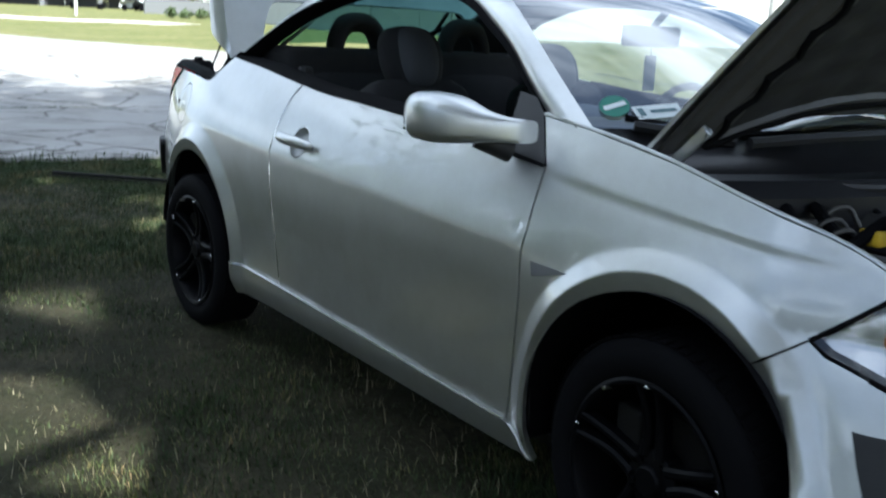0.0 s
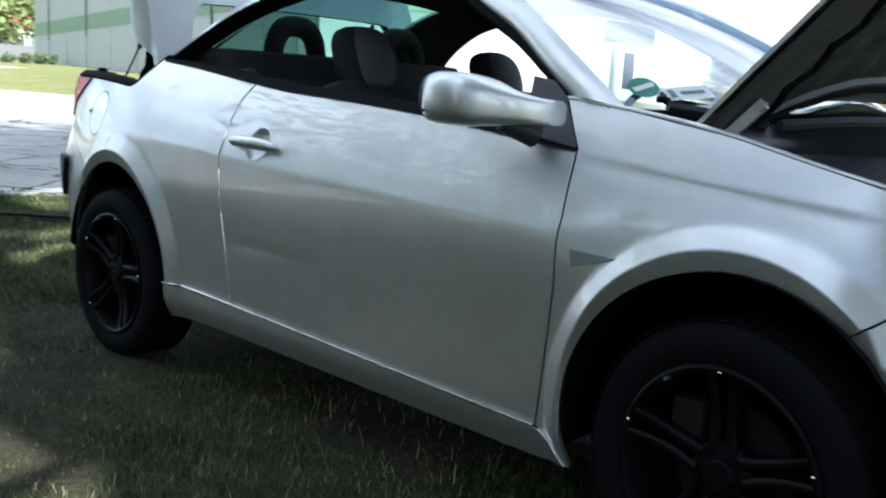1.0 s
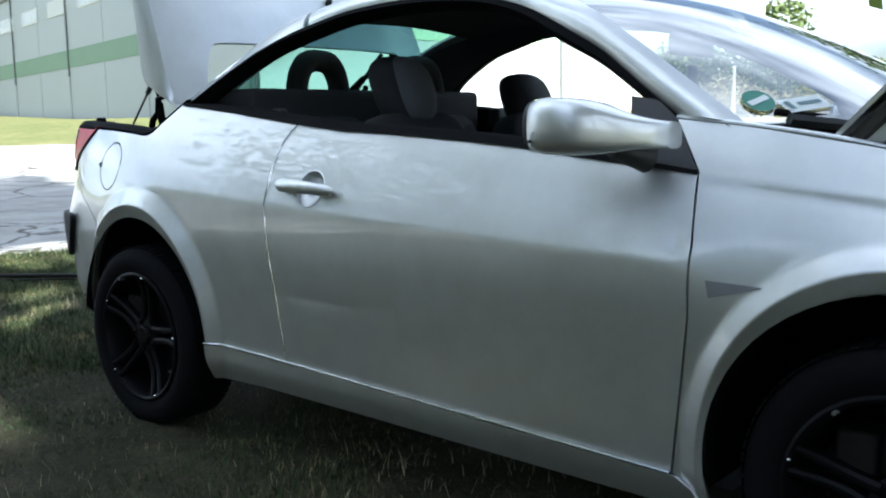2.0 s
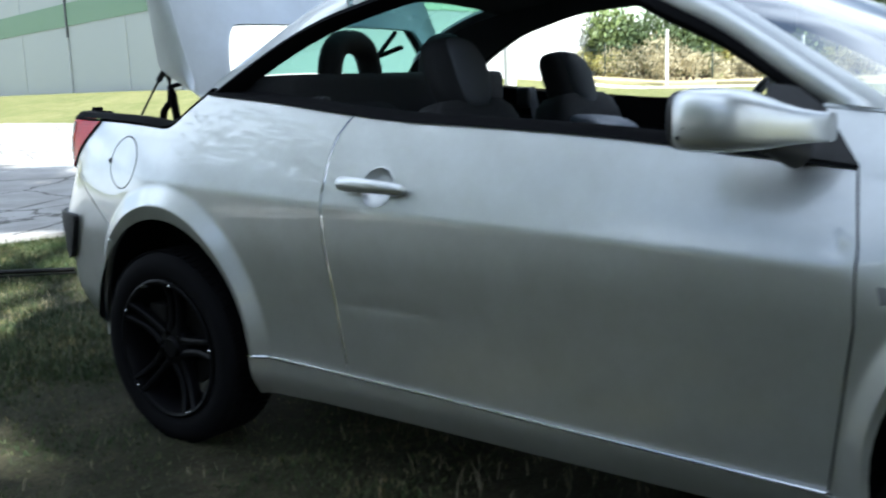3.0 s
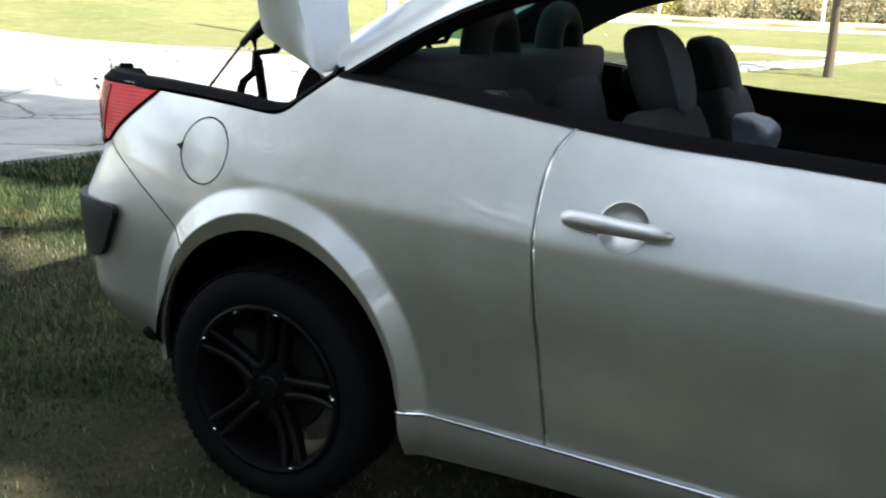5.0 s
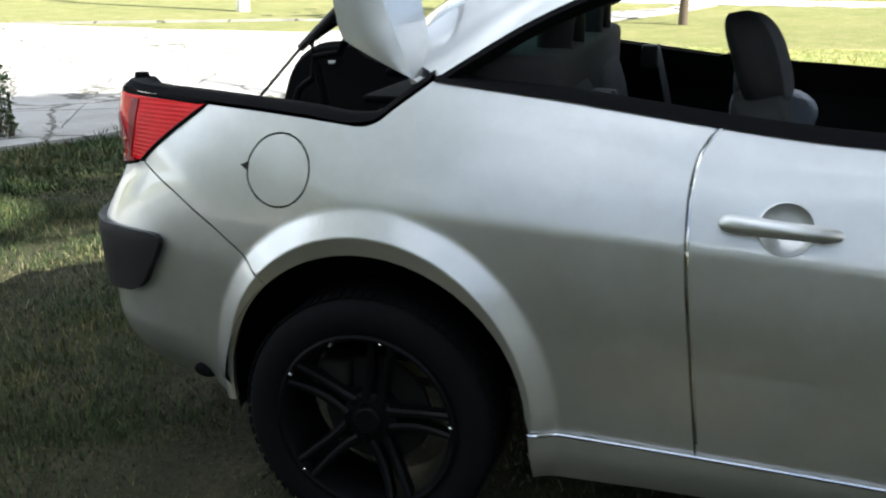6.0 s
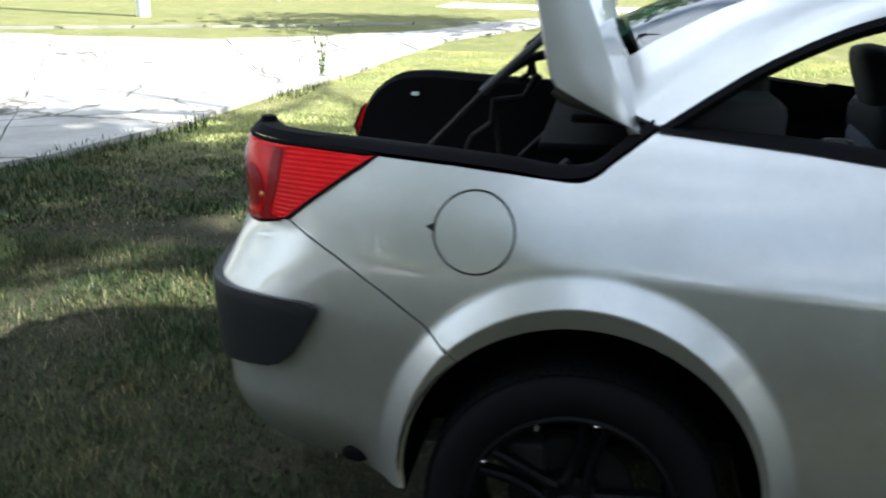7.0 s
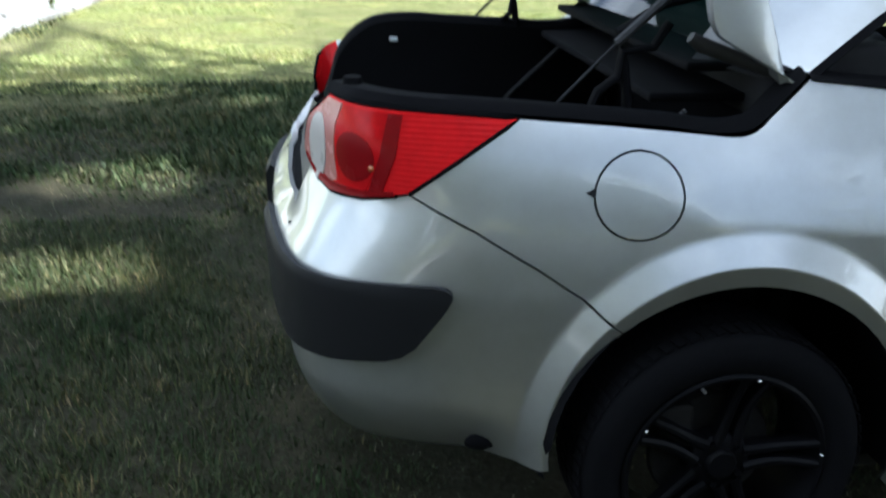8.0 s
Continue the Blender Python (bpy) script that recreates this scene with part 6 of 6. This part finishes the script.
def build_bush(name, x, y, w, h, n, seed, mat, leaf, label, kind="bush"):
    """A clump of stems and many small leaves with an uneven outline."""
    rng = np.random.RandomState(seed)
    bush = tagged(new(name), label, kind)
    z = float(ground_height(x, y))
    k = 9
    cen = np.c_[rng.uniform(-w / 2, w / 2, k), rng.uniform(-w / 3, w / 3, k), rng.uniform(.25, .75, k) * h]
    rad = rng.uniform(.22, .42, k) * min(w, h * 1.3)
    bm = bmesh.new()
    for c in cen:
        tube(bm, [(x + c[0] * .3, y + c[1] * .3, z - .1), (x + c[0] * .8, y + c[1] * .8, z + c[2] * .7), (x + c[0], y + c[1], z + c[2])], [.03 * h ** .5, .02 * h ** .5, .008], 5)
    part("stem", bm, BARK, bush)
    i = rng.randint(k, size=n)
    d = rng.normal(size=(n, 3))
    d /= np.linalg.norm(d, axis=1, keepdims=True)
    c = cen[i] + d * (rad[i] * rng.uniform(.55, 1.1, n))[:, None]
    c[:, 2] = np.abs(c[:, 2])
    c += (x, y, z)
    a = rng.normal(size=(n, 3))
    a /= np.linalg.norm(a, axis=1, keepdims=True)
    b = np.cross(a, rng.normal(size=(n, 3)))
    b /= np.linalg.norm(b, axis=1, keepdims=True)
    s = leaf * rng.uniform(.6, 1.3, (n, 1))
    v = np.stack([c - a * s, c - b * s * .55, c + a * s, c + b * s * .55], 1).reshape(-1, 3)
    ob = from_arrays("crown", v, np.arange(n * 4).reshape(-1, 4).tolist(), mat, smooth=False)
    ob.parent = bush
    return bush


BUSHES = ((-20.3, 41.5, 3.5, 3.2, FAR_LEAF), (-17.2, 41.8, 3.8, 3.0, DARK_LEAF), (-15.4, 43.5, 2.4, 3.5, FAR_LEAF), (-12.9, 43, 2.6, 1.3, YELLOW_LEAF), (-10.4, 44, 2.6, 3.0, FAR_LEAF), (-7.0, 43, 3.4, 2.4, YELLOW_LEAF),
          (-3.0, 44, 4.0, 3.4, FAR_LEAF), (1.5, 44, 4.4, 4.0, DARK_LEAF), (6.0, 43, 4.4, 3.6, FAR_LEAF), (11, 42, 4.5, 4.2, DARK_LEAF), (16, 41, 5, 4.5, FAR_LEAF), (22, 40, 5, 4.5, DARK_LEAF))
for k, (x, y, w, h, m) in enumerate(BUSHES):
    build_bush("bush", x, y, w, h, 9000, 100 + k, m, .12, "green roadside bush behind the wire fence" if m is not YELLOW_LEAF else "yellowing roadside bush behind the wire fence")
for k, (x, y, w, h, m) in enumerate(((-19.6, 53.0, 5.2, 6.8, FAR_LEAF), (-6.0, 55, 5, 6.5, DARK_LEAF), (0.5, 56, 6, 7.5, FAR_LEAF), (7, 54, 6, 7.0, YELLOW_LEAF), (13, 54, 6, 8, DARK_LEAF), (20, 52, 7, 8, FAR_LEAF))):
    build_bush("field_tree", x, y, w, h, 9000, 140 + k, m, .19, "leafy tree behind the bushes", "tree")
for k in range(7):
    build_bush("field_tree", -150 + 6 * k, 64 - 3.0 * k, 9, 11, 1100, 170 + k, DARK_LEAF if k % 2 else FAR_LEAF, .5, "distant leafy tree behind the houses", "tree")
for k, (x, y) in enumerate(((-66.6, 24.0), (-66.2, 25.0), (-65.9, 26.1), (-65.5, 27.0), (-65.3, 27.8))):
    build_bush("hedge_shrub", x, y, .8, .75, 350, 190 + k, DARK_LEAF, .1, "small dark green shrub in a row", "shrub")


# dry weeds along the foot of the bushes
for k in range(12):
    build_bush("dry_weeds", -19.5 + 2.6 * k, 39.6 + .5 * math.sin(k * 2.1), 2.8, 1.35 + .4 * math.sin(k * 1.3), 3600, 230 + k, DRY_LEAF if k % 4 else YELLOW_LEAF, .06, "pale dry weeds at the foot of the bushes", "weeds")


# far white hut and red-roofed house
def build_house(name, x, y, w, d, h, rise, wall, label):
    house = tagged(new(name), label, "house")
    z = float(ground_height(x, y)) - .3
    bm = bmesh.new()
    box(bm, x - w / 2, x + w / 2, y - d / 2, y + d / 2, z, z + h)
    part("wall", bm, wall, house, smooth=False)
    bm = bmesh.new()
    pts = [[(x - w / 2 - .3, yy, z + h), (x, yy, z + h + rise), (x + w / 2 + .3, yy, z + h)] for yy in (y - d / 2 - .3, y + d / 2 + .3)]
    grid(bm, pts)
    solidify(bm, .15)
    part("roof", bm, TILE_ROOF if rise > 1 else WHITE_WALL, house, smooth=False)
    for k in range(2):
        bm = bmesh.new()
        box(bm, x - w / 4 + k * w / 2 - min(.5, w / 7), x - w / 4 + k * w / 2 + min(.5, w / 7), y - d / 2 - .05, y - d / 2 - .01, z + 1.2, z + 2.4)
        part("window", bm, FAR_GLASS, house, smooth=False)
    return house


build_house("hut", -21.35, 70.0, 2.1, 2.5, 2.15, .65, WHITE_WALL, "small white hut behind the bushes")
build_house("house", -118, 49.0, 14, 10, 3.6, 3.2, WHITE_WALL, "distant house with a red tiled roof")


def build_office():
    hall = tagged(new("office_building"), "grey four-storey office block with rows of white windows", "building")
    x, y0, y1, z0 = -115.5, -6.0, 41.0, 1.6
    bm = bmesh.new()
    box(bm, x - 16, x, y0, y1, z0 + 5.9, z0 + 15.5)
    box(bm, x - 16, x - 3.0, y0, y1, z0, z0 + 5.9)
    part("wall", bm, OFFICE, hall, smooth=False)
    bm = bmesh.new()
    box(bm, x - 16.3, x + .3, y0 - .3, y1 + .3, z0 + 11.4, z0 + 11.7)
    box(bm, x - .2, x + .25, y0, y1, z0 + 5.5, z0 + 5.9)
    part("cornice", bm, DARK_BAY, hall, smooth=False)
    bm = bmesh.new()
    box(bm, x - 3.0, x - 2.9, y0, y1, z0, z0 + 3.4)
    part("dark_bay", bm, DARK_BAY, hall, "dark open ground floor", smooth=False)
    for k in range(7):
        yy = y1 - .4 - k * 6.6
        bm = bmesh.new()
        box(bm, x - .6, x, yy - .5, yy, z0, z0 + 5.6)
        part("column", bm, OFFICE, hall, smooth=False)
        bm = bmesh.new()
        box(bm, x - .5, x - .35, yy - 6.0, yy - .6, z0 + 3.3, z0 + 5.5)
        pane = part("glass_front", bm, FAR_GLASS, hall, "pale glazed band", smooth=False)
    for row, zz in ((0, 7.0), (1, 9.6)):
        for k in range(18):
            if (k * 7 + row * 3) % 5 == 4 and row == 0:
                continue
            yy = y1 - 1.2 - k * 2.5
            bm = bmesh.new()
            box(bm, x, x + .06, yy - 1.7, yy, z0 + zz, z0 + zz + 1.35, .02)
            w = part("window", bm, WHITE_WALL, hall, smooth=False)
            bm = bmesh.new()
            box(bm, x + .06, x + .075, yy - 1.5, yy - .9, z0 + zz + .3, z0 + zz + 1.2)
            part("pane", bm, DARK_BAY, w, smooth=False)
    return hall


build_office()


def build_far_car(x, y, yaw, mat, label, van=False):
    car = tagged(new("parked_car"), label, "car")
    z = float(ground_height(x, y))
    h = 1.0 if van else .75
    prof = [(-2.1, .35), (-2.15, .85), (-1.7, 1.0), (-1.3 if not van else -1.75, 1.5 + (.2 if van else 0)), (.5, 1.52 + (.2 if van else 0)), (1.2, 1.0), (2.05, .85), (2.15, .45), (2.1, .3)]
    m = Matrix.Translation((x, y, z)) @ pose(0, 0, 0, 0, 0, yaw)
    bm = bmesh.new()
    grid(bm, [[m @ Vector((px, w * (.88 if pz > 1.1 else 1), pz)) for px, pz in prof] for w in (-.85, -.82, .82, .85)])
    part("body", bm, mat, car)
    bm = bmesh.new()
    box(bm, -1.3, .6, -.80, .80, 1.05, 1.42, .04, m)
    part("windows", bm, DARK_BAY, car)
    for wx in (-1.35, 1.35):
        for wy in (-.78, .78):
            bm = bmesh.new()
            bmesh.ops.create_cone(bm, cap_ends=True, segments=16, radius1=.32, radius2=.32, depth=.2, matrix=m @ Matrix.Translation((wx, wy, .32)) @ pose(0, 0, 0, 90))
            part("wheel", bm, RUBBER, car)
    return car


build_far_car(-101.8, 28.2, 80, CAR_GREY, "grey estate car parked before the office block")
build_far_car(-100.4, 33.2, 20, CAR_WHITE, "white van parked before the office block", True)
build_far_car(-97, 36.8, 75, CAR_WHITE, "white car parked behind the grey wall")
build_far_car(-95, 41.2, 75, CAR_WHITE, "white car parked behind the grey wall")
bm = bmesh.new()
zf = float(ground_height(-85, 32)) - .4
box(bm, -86.2, -85.9, 28.8, 44, zf, zf + 1.75)
tagged(part("boundary_wall", bm, OFFICE, None, smooth=False), "low grey boundary wall of the yard", "wall", kind="structure")

# the tree whose trunk stands on the far grass
build_tree("grass_tree", -.17, 15.2, 6.5, 2.6, 2.2, 1800, 77, .2, "young tree on the sunlit grass")

# ---- weeds and litter near the yard's edge ----
def build_weed(x, y, h, n, seed, label, spread=0.0, leaf=None):
    rng = random.Random(seed)
    weed = tagged(new("weed"), label, "plant")
    z = float(ground_height(x, y)) + .02
    stems = bmesh.new()
    leaves = bmesh.new()
    x0, y0 = x, y
    for k in range(n):
        x, y = x0 + rng.gauss(0, 1) * spread, y0 + rng.gauss(0, .5) * spread
        a, lean = rng.uniform(0, 6.28), rng.uniform(.03, .20) * h
        hh = h * rng.uniform(.6, 1)
        p = [(x + math.cos(a) * lean * f ** 1.5 + rng.uniform(-.01, .01), y + math.sin(a) * lean * f ** 1.5, z + hh * f) for f in (0, .3, .6, .8, 1)]
        tube(stems, p, [.005, .004, .003, .002, .001], 5)
        for q in range(34):
            f = rng.uniform(.08, .98)
            c = Vector((x + math.cos(a) * lean * f ** 1.5, y + math.sin(a) * lean * f ** 1.5, z + hh * f))
            d = Vector((rng.gauss(0, 1), rng.gauss(0, 1), rng.gauss(.2, .6))).normalized() * rng.uniform(.03, .075) * (1.3 - .6 * f)
            s = d.cross(Vector((0, 0, 1))).normalized() * .019
            leaves.faces.new([leaves.verts.new(v) for v in (c, c + d * .5 + s, c + d, c + d * .5 - s)])
    part("stem", stems, BARK, weed)
    part("leaves", leaves, leaf or DARK_LEAF, weed, smooth=False)
    return weed


build_weed(-4.68, 3.34, .74, 20, 1, "tall green weed in a joint of the concrete", .07)
build_weed(-3.42, 8.88, .66, 4, 3, "thin upright weed at the edge of the concrete", .02, FAR_LEAF)
# long thin metal bar lying on the grass
bm = bmesh.new()
tube(bm, [(-3.0, .745, .045), (-3.5, .32, .05), (-4.25, -.32, .04)], .018, 8, flat=.8)
tube(bm, [(-2.93, .79, .025), (-3.5, .28, .025), (-4.25, -.36, .02)], .011, 8, flat=.7)
tagged(part("metal_bar", bm, BRAKE, None), "long thin metal bars lying in the grass", "bar")
rngl = random.Random(4)
for k in range(9):
    x, y = rngl.uniform(-9.5, -6.5), rngl.uniform(20.6, 24)
    bm = bmesh.new()
    box(bm, -.03, .03, -.02, .02, 0, .02, .005, Matrix.Translation((x, y, float(ground_height(x, y)) + .05)) @ pose(0, 0, 0, rngl.uniform(-30, 30), rngl.uniform(-30, 30), rngl.uniform(0, 180)))
    tagged(part("paper_scrap", bm, STICKER_WHITE, None), "white paper scrap lying on the grass", "litter", "paper scraps")
